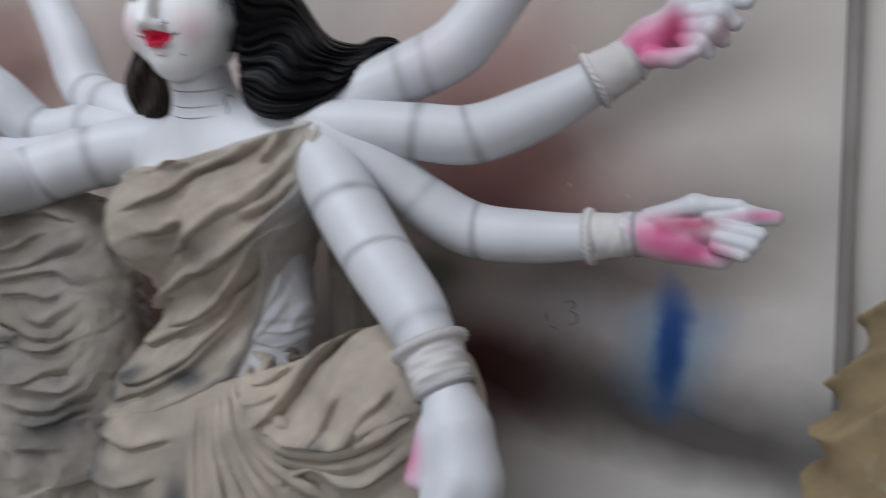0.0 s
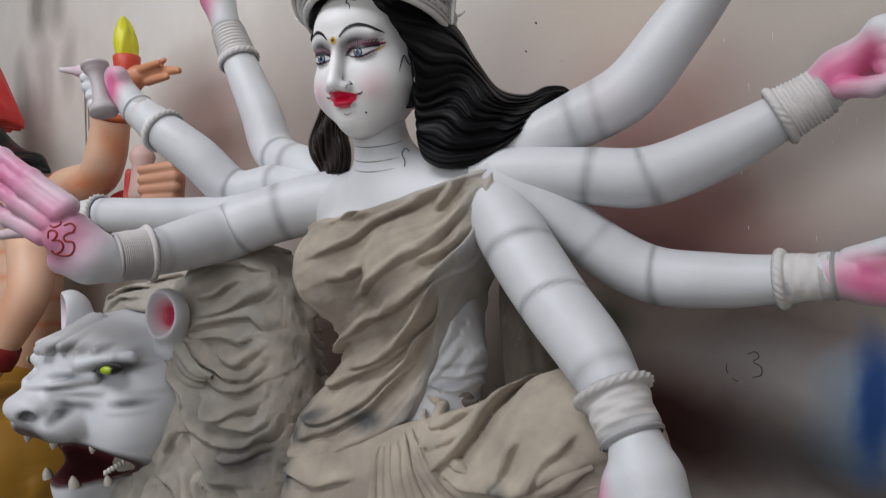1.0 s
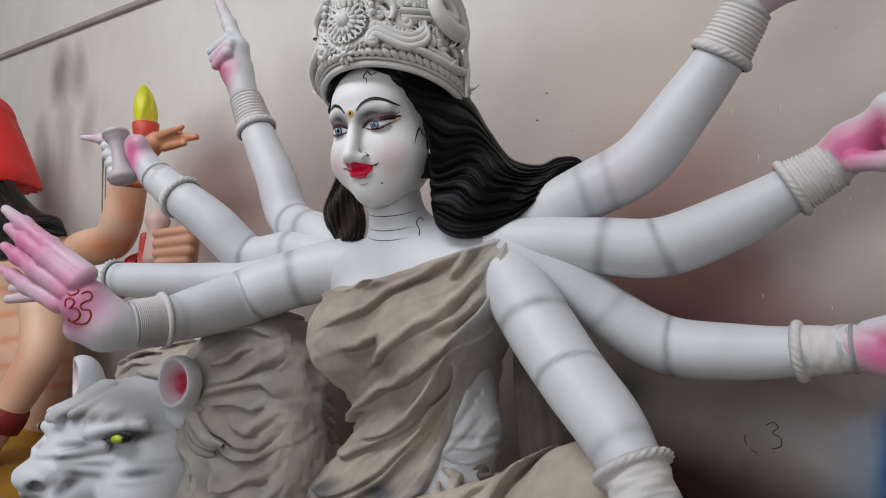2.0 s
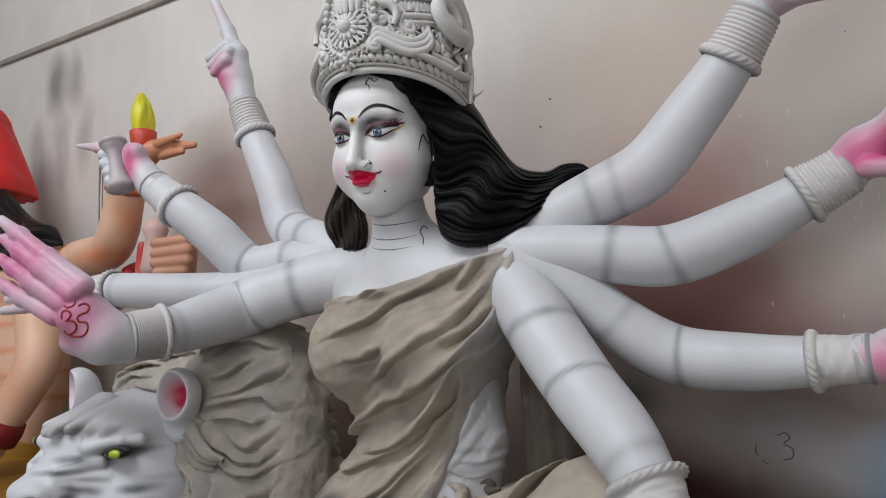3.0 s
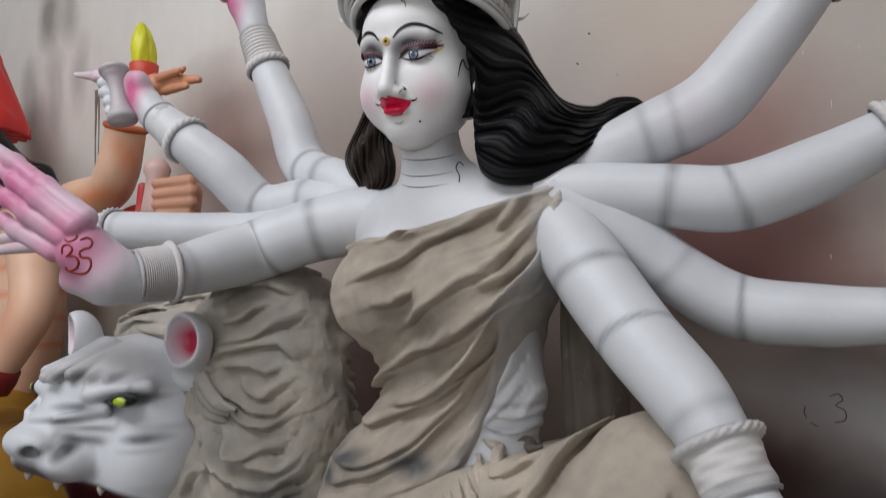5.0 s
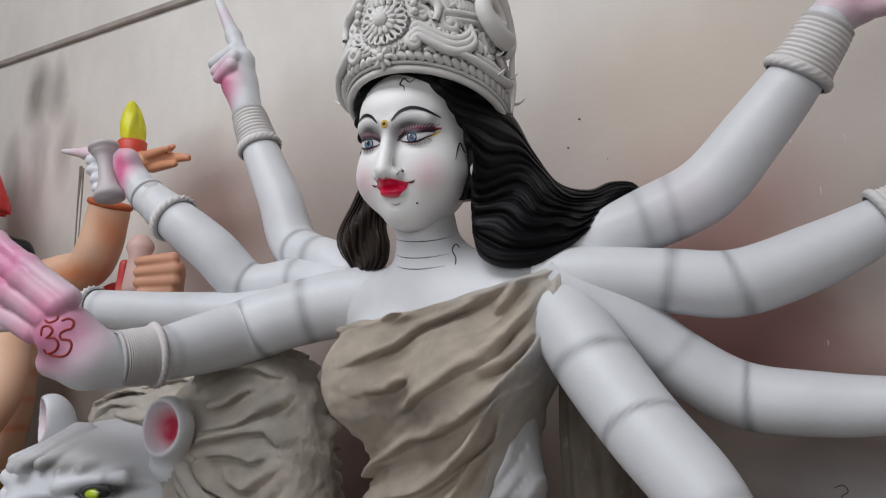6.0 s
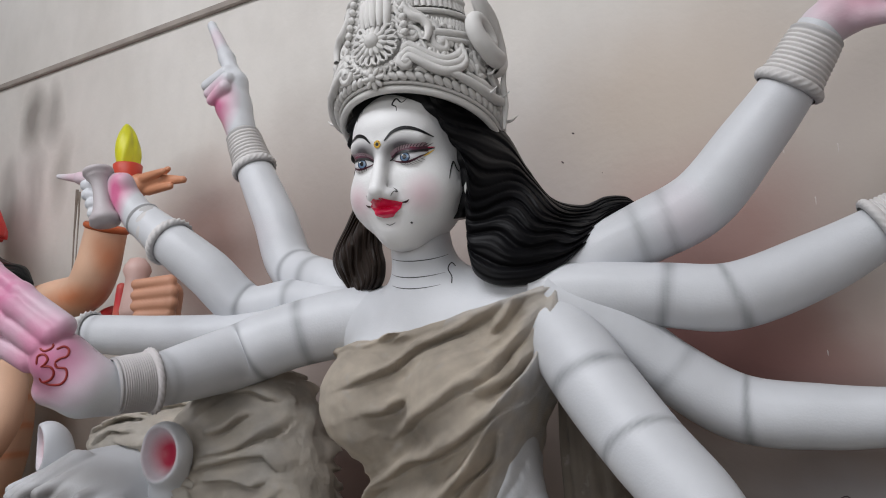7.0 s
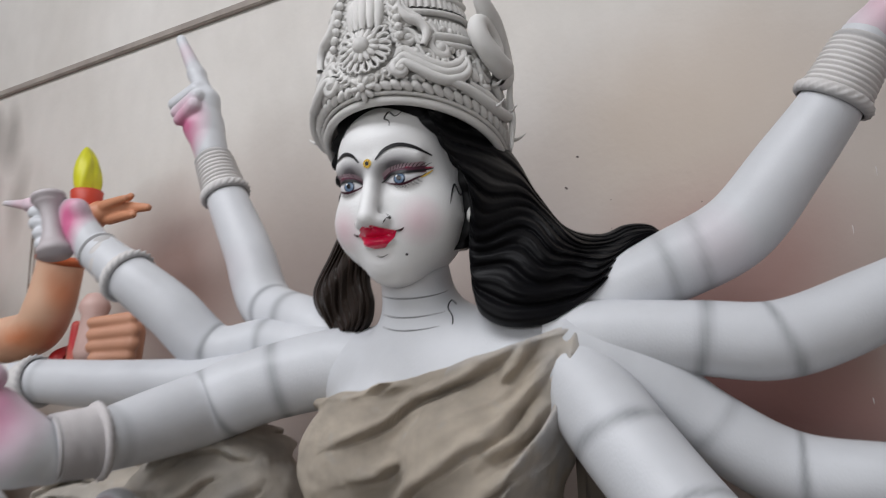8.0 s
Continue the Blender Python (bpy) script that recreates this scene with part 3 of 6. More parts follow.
def sc_crown(sc):
    # BASE is darker than ORN: shade of the recesses put into the colour
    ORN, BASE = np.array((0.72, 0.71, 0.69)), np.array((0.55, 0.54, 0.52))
    th, h = np.linspace(-math.pi, math.pi, 97), np.concatenate([np.linspace(0, 0.26, 27)])
    T, H = np.meshgrid(th, h, indexing="ij")
    V = crown_at(T, H).reshape(-1, 3)
    n = len(h)
    i, j = np.meshgrid(np.arange(96), np.arange(n - 1), indexing="ij")
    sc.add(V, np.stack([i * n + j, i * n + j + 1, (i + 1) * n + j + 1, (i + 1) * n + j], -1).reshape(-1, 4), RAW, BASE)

    def roll(pts, r, taper=1.0, around=9, twist=0, out=0.004):
        p = spline([(a, 0, b) for a, b in pts], 0.02)
        u = np.linspace(0, 1, len(p))
        c = crown_at(p[:, 0], p[:, 2], out)
        rr = 0.84 * r * (taper + (1 - taper) * np.sin(math.pi * u) ** 0.6)
        rows = np.concatenate([c, rr[:, None]], 1)
        rows = spline(rows[::2] if len(rows) > 12 else rows, 0.003)
        V, Q, s, phi = sweep(rows, around, (lambda d, ph: 1 + 0.22 * np.sin(2 * ph + d * twist)) if twist else None)
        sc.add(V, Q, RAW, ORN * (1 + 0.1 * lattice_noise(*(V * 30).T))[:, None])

    def bead(a, h, r, out=0.005, squash=0.8):
        c = crown_at(np.array(a), np.array(h), out)
        prof = [(max(0.0, r * math.sin(t)), r * squash * -math.cos(t)) for t in np.linspace(0, math.pi, 7)]
        nrm = crown_at(np.array(a), np.array(h), out + 0.05) - c
        lathe(sc, prof, c, tuple(nrm), RAW, ORN, 10)

    def spiral(a, h, size, turns, start, hand, r):
        t = np.linspace(0, 1, int(18 * turns))
        rad = size * (1 - 0.85 * t)
        ang = start + hand * turns * 2 * math.pi * t
        roll([(a + rad[i] / 0.14 * math.cos(ang[i]), h + rad[i] * math.sin(ang[i])) for i in range(len(t))], r, 0.55, out=0.007)
        bead(a, h, r * 1.1, 0.008)

    def petal(a, h, ang, length, w, out=0.006):
        roll([(a + k * length / 0.14 * math.cos(ang), h + k * length * math.sin(ang)) for k in (0.25, 0.5, 0.75, 1.0)], w, 0.45, 8, out=out)

    def level(th, h):
        """Height over the dipping edge of a line that runs level round the crown."""
        return h + 0.06 * (1 - math.cos(th))

    def scroll(pts, r, lanes=1, gap=0.011, out=0.008):
        for q in range(lanes):
            roll([(a, b + gap * q) for a, b in pts], r, 0.6, 10, out=out - 0.002 * q)

    full = np.linspace(-2.6, 2.6, 60)
    roll([(a, 0.003) for a in full], 0.0072, 1, 10, 0, 0.001)
    roll([(a, 0.0125) for a in full], 0.0034, 1, 8, 0, 0.003)
    # twisted leaf rope along the band
    for i in range(52):
        a = -2.58 + i * 0.1
        if abs(a - 0.02) > 0.1:
            k = 1 if a > 0 else -1
            roll([(a - 0.045 * k, 0.026), (a, 0.0225), (a + 0.055 * k, 0.0165)], 0.0072, 0.5, 8, out=0.004)
    for i in range(34):
        a = -2.58 + i * 0.156
        roll([(a - 0.06, 0.03), (a, 0.0345), (a + 0.06, 0.03)], 0.0055, 0.6, 8, out=0.003)
    # small flower on the band and the large one over it
    for k in range(8):
        petal(0.0, 0.021, k * 0.785, 0.0185, 0.005, 0.009)
    bead(0.0, 0.021, 0.0065, 0.012)
    cx, ch = 0.04, 0.076
    for k in range(18):
        w = k * 2 * math.pi / 18
        for side in (-0.1, 0.1):
            roll([(cx + q / 0.134 * math.cos(w + side * e), ch + q * math.sin(w + side * e)) for q, e in ((0.014, 0.6), (0.025, 1.2), (0.034, 1.3), (0.038, 0.2))], 0.003, 0.7, 7, out=0.013)
    for k in range(14):
        w = k * 2 * math.pi / 14 + 0.2
        petal(cx, ch, w, 0.024, 0.0052, 0.016)
    bead(cx, ch, 0.0125, 0.02, 0.6)
    for k in range(21):
        w = -math.pi * 1.12 + k * math.pi * 1.24 / 20
        a, h = cx + 0.049 / 0.134 * math.cos(w), ch + 0.046 * math.sin(w)
        spiral(a, h, 0.0072, 1.0, w, 1, 0.0033)
    # tall upright petals in the middle
    for k in range(-2, 3):
        top = 0.17 - 0.012 * abs(k)
        roll([(cx + 0.075 * k, 0.1), (cx + 0.085 * k, 0.13), (cx + 0.07 * k, top)], 0.0085, 0.5, 10, out=0.016 - 0.002 * abs(k))
    for s in (-1, 1):
        # knobs that stand off the rim of the flower plaque
        for k in range(9):
            a, h = cx + s * (0.34 - 0.006 * k), 0.088 + 0.0125 * k
            spiral(a, h, 0.009, 0.9, 1.5 + s, s, 0.0042)
            bead(a + s * 0.03, h, 0.0062, 0.016)
        for k in range(6):
            spiral(cx + s * (0.22 - 0.01 * (k % 2)), 0.102 + 0.014 * k, 0.0085, 1.1, k, s, 0.0036)
        # the long S-shaped scroll beside the flower, three rolls wide
        scroll([(s * a, h) for a, h in ((0.36, 0.04), (0.42, 0.05), (0.52, 0.045), (0.66, 0.037), (0.82, 0.037), (0.99, 0.052), (1.1, 0.075), (1.08, 0.098))], 0.0088, 3, 0.0105, 0.01)
        spiral(s * 0.39, 0.042, 0.0145, 1.2, 0, s, 0.0075)
        spiral(s * 0.81, 0.084, 0.017, 1.4, 1.0, s, 0.0078)
        spiral(s * 0.72, 0.105, 0.0125, 1.3, 2.0, -s, 0.0065)
        spiral(s * 0.49, 0.088, 0.014, 1.3, 0, s, 0.006)
        spiral(s * 0.55, 0.068, 0.011, 1.3, 1.5, -s, 0.0055)
        spiral(s * 0.44, 0.112, 0.012, 1.3, 3, s, 0.0055)
        scroll([(s * a, h) for a, h in ((0.4, 0.15), (0.42, 0.13), (0.5, 0.117), (0.62, 0.113), (0.68, 0.1), (0.62, 0.078))], 0.0088, 1, 0, 0.014)
        scroll([(s * a, h) for a, h in ((0.44, 0.15), (0.47, 0.134), (0.55, 0.125), (0.66, 0.121))], 0.0055, 1, 0, 0.011)
        # two level rails, a row of leaves and the tier over them
        for q, r in ((0.071, 0.0062), (0.083, 0.0078)):
            roll([(s * a, level(a, q)) for a in np.linspace(0.76, 1.55, 9)], r, 1, 10, out=0.008)
        for q in range(11):
            a = 0.64 + 0.072 * q
            for e in (-0.022, 0.022):
                roll([(s * (a + e * 0.3), level(a, 0.093)), (s * (a + e), level(a, 0.101)), (s * (a + e * 0.2), level(a, 0.111))], 0.0034, 0.6, 7, out=0.003)
        for q, r in ((0.122, 0.0055), (0.148, 0.0075), (0.165, 0.006)):
            roll([(s * a, level(a, q)) for a in np.linspace(0.45, 1.6, 12)], r, 1, 9, out=0.004)
        for q in range(12):
            a = 0.5 + 0.09 * q
            roll([(s * a, level(a, 0.128)), (s * (a + 0.01), level(a, 0.143))], 0.0065, 0.9, 8, out=0.003)
        # leaf and hooked scroll at the lower side
        scroll([(s * a, h) for a, h in ((0.84, 0.036), (1.0, 0.035), (1.2, 0.032), (1.46, 0.034), (1.7, 0.05), (1.78, 0.078), (1.66, 0.096), (1.54, 0.082), (1.6, 0.068))], 0.0095, 1, 0, 0.011)
        scroll([(s * a, h) for a, h in ((1.05, 0.048), (1.3, 0.047), (1.52, 0.053), (1.62, 0.068))], 0.006, 1, 0, 0.008)
        for q, (w, L) in enumerate(((0.5, 0.03), (1.1, 0.032), (1.7, 0.028), (2.3, 0.024), (-0.1, 0.03))):
            petal(s * 1.2, 0.052, w if s > 0 else math.pi - w, L, 0.0068, 0.007)
        spiral(s * 1.36, 0.092, 0.017, 1.3, 0.5, -s, 0.0078)
        for q in range(4):
            roll([(s * (1.9 + 0.13 * q), 0.04), (s * (1.97 + 0.13 * q), 0.08), (s * (2.02 + 0.13 * q), 0.12)], 0.0068, 0.5)
        # the heavy scroll on the windward side with its horn, standing off the crown
        if s > 0:
            t = np.linspace(0, 1, 30)
            big = [np.append(crown_at(np.array(s * (1.4 + (0.034 - 0.027 * q) / 0.14 * math.cos(5.2 - q * 8.0))), np.array(0.13 + (0.034 - 0.027 * q) * math.sin(5.2 - q * 8.0)), 0.034), 0.0155 * (1 - 0.5 * q)) for q in t]
            V, Q, d, phi = sweep(spline(big, 0.003), 14)
            sc.add(V, Q, RAW, ORN)
            horn = [np.append(crown_at(np.array(s * (a - 0.1)), np.array(b - 0.022), 0.01 + 0.22 * max(b - 0.06, 0)), r) for a, b, r in ((1.62, 0.112, 0.011), (1.82, 0.13, 0.0155), (1.86, 0.165, 0.0165), (1.7, 0.195, 0.015), (1.52, 0.207, 0.0125), (1.44, 0.225, 0.009), (1.47, 0.243, 0.005), (1.52, 0.258, 0.0015))]
            V, Q, d, phi = sweep(spline(horn, 0.003), 14)
            sc.add(V, Q, RAW, ORN)
        # clay-covered wire ends at the crown's edge
        for k, (a, b) in enumerate(((1.3, 0.03), (1.45, 0.075), (1.75, 0.02), (1.62, 0.05), (1.8, 0.1))):
            p = crown_at(np.array(s * a), np.array(b), 0.012)
            q = crown_at(np.array(s * a * 1.02), np.array(b + 0.01), 0.03)
            rod(sc, [(*p, 0.003), (*((p + q) / 2 - (0, 0, 0.003)), 0.0022), (*q, 0.0008)], RAW, ORN, 6)
    # small curls and buds that fill the ground between the large scrolls
    rnd = random.Random(21)
    for k in range(27):
        for j, h in enumerate((0.045, 0.066, 0.09, 0.115)):
            th = -2.1 + 0.16 * k + 0.05 * (j % 2) + rnd.uniform(-0.03, 0.03)
            if ((th - 0.04) * 0.134) ** 2 + (h - 0.076) ** 2 < 0.06 ** 2:
                continue
            if rnd.random() < 0.6:
                spiral(th, h, rnd.uniform(0.009, 0.013), 1.1, rnd.uniform(0, 6), rnd.choice((-1, 1)), rnd.uniform(0.0036, 0.005))
            else:
                petal(th, h, rnd.uniform(0.6, 2.5), 0.016, 0.0055, 0.004)
    # a loose string hanging from the side scroll
    p = crown_at(np.array(1.8), np.array(0.17), 0.05)
    rod(sc, [(*p, 0.003), (p[0] + 0.005, p[1], p[2] - 0.05, 0.0026), (p[0] + 0.001, p[1], p[2] - 0.09, 0.005), (p[0] + 0.003, p[1], p[2] - 0.125, 0.0055), (p[0], p[1], p[2] - 0.165, 0.002)], RAW, ORN, 7)


PALM = [[(-0.421, 0.34, -0.103, 0.04), (-0.432, 0.37, -0.095, 0.045), (-0.458, 0.4, -0.055, 0.044)], [(-0.488, 0.4, -0.1, 0.025), (-0.45, 0.38, -0.11, 0.028)]]


def palm_sign(sc):
    """The sacred syllable brushed in dark red on the open palm."""
    right, up, way = np.array((0.55, -0.835, 0.0)), np.array((0.0, 0.0, 1.0)), np.array((-0.835, -0.55, 0.03))
    centre = np.array((-0.43, 0.43, -0.058))
    strokes = [[(-54, -8), (-50, 24), (-28, 30), (-14, 12), (-26, -10), (-38, -18)], [(-30, -16), (-4, -18), (10, -40), (0, -66), (-30, -78), (-44, -60)], [(-30, -78), (0, -88), (38, -84), (56, -56), (50, -26), (20, -20), (12, -2)],
               [(12, 0), (30, 14), (52, 22), (58, 46), (40, 60), (14, 50)], [(-48, 56), (-28, 44), (0, 58), (-4, 84)], [(-26, 78), (-22, 76), (-20, 74)]]
    for st in strokes:
        p = spline([(a * 0.00038, 0, b * 0.00038) for a, b in st], 0.002)
        q = centre + p[:, :1] * right + (p[:, 2:3] + 0.0) * up - 0.12 * way
        for _ in range(80):
            d = join(chain(q, PALM[0], 0.012), chain(q, PALM[1], 0.012), 0.02)
            q = q + way * d[:, None] * 0.9
        rows = np.concatenate([q, np.full((len(q), 1), 0.0019)], 1)
        rows[0, 3] = rows[-1, 3] = 0.0012
        V, Q, d, phi = sweep(rows, 8)
        sc.add(V, Q, SKIN, (0.3, 0.02, 0.015))


def goddess():
    sc = Sculpt()
    # head
    V, Q = skinned(face_field, (-0.12, -0.15, -0.155), (0.12, 0.165, 0.17), 0.0021)
    # the last patch puts the shade under the chin into the paint
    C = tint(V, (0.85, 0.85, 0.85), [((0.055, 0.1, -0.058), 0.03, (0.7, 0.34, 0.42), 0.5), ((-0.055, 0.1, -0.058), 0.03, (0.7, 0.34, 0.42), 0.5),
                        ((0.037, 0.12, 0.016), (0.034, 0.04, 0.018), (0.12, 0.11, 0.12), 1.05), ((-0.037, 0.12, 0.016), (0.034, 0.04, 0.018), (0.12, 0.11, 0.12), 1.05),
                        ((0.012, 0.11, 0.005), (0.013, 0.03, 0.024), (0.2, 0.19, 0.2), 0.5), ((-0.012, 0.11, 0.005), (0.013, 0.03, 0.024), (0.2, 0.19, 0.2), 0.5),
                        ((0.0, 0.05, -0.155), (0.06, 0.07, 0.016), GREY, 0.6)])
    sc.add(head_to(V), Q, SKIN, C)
    RED, INK = (0.78, 0.012, 0.075), (0.008, 0.008, 0.01)
    for s in (-1, 1):
        eye = lambda pts: [(s * a, b) for a, b in pts]
        up = [(0.016, -0.001), (0.027, 0.0042), (0.041, 0.0064), (0.055, 0.0055), (0.067, 0.006)]
        low = [(0.016, -0.002), (0.027, -0.0063), (0.043, -0.0084), (0.056, -0.0042), (0.067, 0.005)]
        decal(sc, eye(up), eye(low), GLOSS, (0.7, 0.7, 0.72))
        disc(sc, s * 0.0385 + 0.001, -0.0008, 0.0084, 0.0074, GLOSS, (0.02, 0.03, 0.06), 0.0010)
        disc(sc, s * 0.0385 + 0.001, -0.0008, 0.0066, 0.0062, GLOSS, (0.16, 0.24, 0.36), 0.0013)
        disc(sc, s * 0.0385 + 0.001, -0.0002, 0.0034, 0.0034, GLOSS, INK, 0.0016)
        # pale dot: a glint of light painted on the iris
        disc(sc, s * 0.0385 - 0.002, 0.003, 0.0014, 0.0014, GLOSS, (0.8, 0.8, 0.8), 0.0019)
        lid = [(a, b + 0.0042 + 0.001 * i) for i, (a, b) in enumerate(up)]
        decal(sc, eye(lid), eye(up), SKIN, (0.1, 0.025, 0.05), lift=0.0021)
        stroke(sc, eye([(0.014, -0.003), (0.026, 0.0052), (0.041, 0.0076), (0.055, 0.0068), (0.074, 0.0108)]), 0.0046, SKIN, INK, 0.0025)
        decal(sc, eye([(a, b + 0.0052) for a, b in lid]), eye(lid), SKIN, (0.42, 0.3, 0.34), lift=0.0012)
        stroke(sc, eye([(0.0175, -0.045), (0.0235, -0.051), (0.021, -0.059)]), 0.0012, SKIN, (0.05, 0.045, 0.045), 0.0012)
        stroke(sc, eye(low), 0.003, SKIN, (0.07, 0.015, 0.03), 0.0011)
        stroke(sc, eye([(0.047, 0.0135), (0.06, 0.0112), (0.074, 0.0125)]), 0.003, SKIN, (0.5, 0.02, 0.08), 0.0012)
        stroke(sc, eye([(0.062, -0.001), (0.067, 0.003), (0.073, 0.0085)]), 0.0022, SKIN, (0.75, 0.5, 0.08), 0.0012)
        for i in range(11):
            a = 0.028 + 0.0036 * i
            b = float(np.interp(a, [q[0] for q in up], [q[1] for q in up])) + 0.004
            stroke(sc, eye([(a, b), (a + 0.001 + 0.0003 * i, b + 0.005), (a + 0.003 + 0.0006 * i, b + 0.009)]), 0.0008, SKIN, INK, 0.0016)
        for i in range(9):
            a = 0.03 + 0.0036 * i
            b = float(np.interp(a, [q[0] for q in low], [q[1] for q in low])) - 0.0008
            stroke(sc, eye([(a, b), (a + 0.002, b - 0.003), (a + 0.005, b - 0.005)]), 0.0006, SKIN, INK, 0.0012)
        stroke(sc, eye([(0.0125, 0.027), (0.025, 0.039), (0.042, 0.044), (0.06, 0.039), (0.074, 0.028)]), 0.0056, SKIN, INK, 0.001)
        decal(sc, eye([(0.0, -0.0628), (0.006, -0.06), (0.013, -0.0625), (0.0285, -0.0688)]), eye([(0.0, -0.0731), (0.009, -0.0736), (0.018, -0.0722), (0.0285, -0.0692)]), GLOSS, RED, lift=0.0013)
        decal(sc, eye([(0.0, -0.0732), (0.009, -0.0737), (0.018, -0.0723), (0.0285, -0.0693)]), eye([(0.0, -0.0895), (0.01, -0.0885), (0.0205, -0.0815), (0.0285, -0.0696)]), GLOSS, RED, lift=0.0013)
        stroke(sc, eye([(0.0275, -0.0692), (0.034, -0.0685), (0.0385, -0.0655)]), 0.003, SKIN, (0.04, 0.008, 0.01))
    disc(sc, 0, 0.024, 0.0062, 0.0062, SKIN, (0.75, 0.5, 0.03), 0.0012)
    disc(sc, 0, 0.024, 0.003, 0.003, SKIN, INK, 0.0016)
    for k in range(8):
        disc(sc, 0.0048 * math.cos(k * 0.785), 0.024 + 0.0048 * math.sin(k * 0.785), 0.0008, 0.0008, SKIN, (0.3, 0.05, 0.02), 0.0016)
    disc(sc, 0.034, -0.101, 0.0016, 0.0016, SKIN, INK, 0.001)
    stroke(sc, [(-0.008, -0.098), (0.0, -0.101), (0.01, -0.098)], 0.0012, SKIN, INK)
    # loose tendrils brushed round the hairline
    for path in ([(0.091, 0.073, -0.039), (0.09, 0.061, -0.022), (0.09, 0.049, -0.011), (0.093, 0.046, -0.022), (0.094, 0.038, -0.026), (0.094, 0.032, -0.016)],
                 [(0.03, 0.11, 0.072), (0.028, 0.108, 0.08), (0.02, 0.103, 0.085), (0.023, 0.094, 0.095), (0.033, 0.096, 0.087), (0.04, 0.088, 0.094)],
                 [(-0.05, 0.1, 0.07), (-0.056, 0.09, 0.08), (-0.05, 0.09, 0.09), (-0.045, 0.1, 0.082)]):
        q = spline(path, 0.002)
        way = q * (1, 1, 0)
        way /= np.linalg.norm(way, axis=1)[:, None]
        q = q + way * 0.03
        for _ in range(40):
            q = q - way * (face_field(q) * 0.8)[:, None]
        rr = 0.0013 * np.sin(math.pi * np.linspace(0.12, 0.9, len(q)))
        V, Q, d, phi = sweep(np.concatenate([head_to(q), rr[:, None]], 1), 6)
        sc.add(V, Q, SKIN, INK)
    q = spline([(0.047, 0.08, 0.05), (0.046, 0.08, 0.062), (0.039, 0.08, 0.075), (0.043, 0.08, 0.086), (0.05, 0.08, 0.08)], 0.002)
    for _ in range(40):
        q = q - np.array((0.35, 0.93, 0)) * (torso_field(q) * 0.7)[:, None]
    V, Q, d, phi = sweep(np.concatenate([q, np.full((len(q), 1), 0.001)], 1), 6)
    sc.add(V, Q, SKIN, INK)
    # neck lines and small curls on the neck
    for z0, dip, lo, hi in ((0.118, 0.03, -0.6, 1.25), (0.088, 0.026, -0.65, 1.05), (0.07, 0.026, -0.6, 0.9)):
        t = np.linspace(lo, hi, 24)
        way = np.stack([np.sin(t), np.cos(t), np.zeros(24)], 1)
        q = np.array((-0.033, 0.02, z0)) + way * 0.11 + np.stack([np.zeros(24), np.zeros(24), -dip * np.cos(t - 0.3)], 1)
        for _ in range(40):
            q = q - way * (torso_field(q) * 0.8)[:, None]
        rr = 0.0007 * np.sin(math.pi * np.linspace(0.05, 0.95, 24)) + 0.0001
        rod(sc, np.concatenate([q, rr[:, None]], 1), SKIN, (0.03, 0.03, 0.03), 6, 0.004)
    # crown
    sc_crown(sc)
    # wind-blown hair
    hair_sheet(sc, [(0.045, 0.115, 0.34), (0.092, -0.02, 0.318), (0.122, -0.06, 0.25), (0.155, -0.08, 0.196), (0.2, -0.1, 0.18), (0.24, -0.1, 0.188), (0.27, -0.11, 0.186), (0.288, -0.11, 0.172)],
               [(0.072, 0.055, 0.09), (0.085, 0.06, 0.06), (0.112, 0.05, 0.042), (0.15, 0.03, 0.04), (0.18, 0.01, 0.05), (0.215, -0.03, 0.088), (0.245, -0.07, 0.13), (0.286, -0.11, 0.164)],
               (0.43, 0.88, -0.2), 0.034, 10, 3, (0.005, 0.005, 0.006), [(0.045, 0.115, 0.34), (0.066, 0.1, 0.284), (0.074, 0.055, 0.231), (0.062, 0.04, 0.153), (0.072, 0.055, 0.09)])
    hair_sheet(sc, [(-0.15, -0.02, 0.33), (-0.195, -0.01, 0.255), (-0.245, -0.02, 0.195), (-0.3, -0.04, 0.137), (-0.262, -0.03, 0.078), (-0.2, -0.02, 0.052)],
               [(-0.09, 0.01, 0.28), (-0.11, 0.03, 0.2), (-0.122, 0.03, 0.137), (-0.114, 0.03, 0.096), (-0.138, 0.01, 0.066), (-0.196, -0.02, 0.05)],
               (0.43, 0.88, -0.2), 0.03, 8, 9, (0.02, 0.014, 0.011))
    hair_sheet(sc, [(-0.2, -0.02, 0.2), (-0.24, -0.02, 0.15), (-0.275, -0.03, 0.11), (-0.325, -0.04, 0.108)], [(-0.16, 0.0, 0.13), (-0.2, -0.01, 0.085), (-0.265, -0.03, 0.075), (-0.325, -0.04, 0.104)], (0.43, 0.88, -0.2), 0.02, 5, 4, (0.016, 0.012, 0.01))

    def cap_field(P):
        lumps = np.abs(np.sin(P[..., 2] * 95 + P[..., 1] * 60))
        d = face_field(P) - 0.007 - 0.006 * lumps
        edge = P[..., 1] - np.interp(P[..., 2], (-0.07, -0.03, 0.008, 0.038, 0.06, 0.075, 0.09, 0.104, 0.13), (0.04, 0.034, 0.036, 0.057, 0.07, 0.078, 0.081, 0.085, 0.09)) - 0.005 * lumps + 0.002
        return np.maximum(np.maximum(d, edge), -0.1 - P[..., 2])

    V, Q = skinned(cap_field, (-0.125, -0.165, -0.1), (0.125, 0.14, 0.18), 0.003)
    sc.add(head_to(V), Q, HAIR, np.array(BLACK))
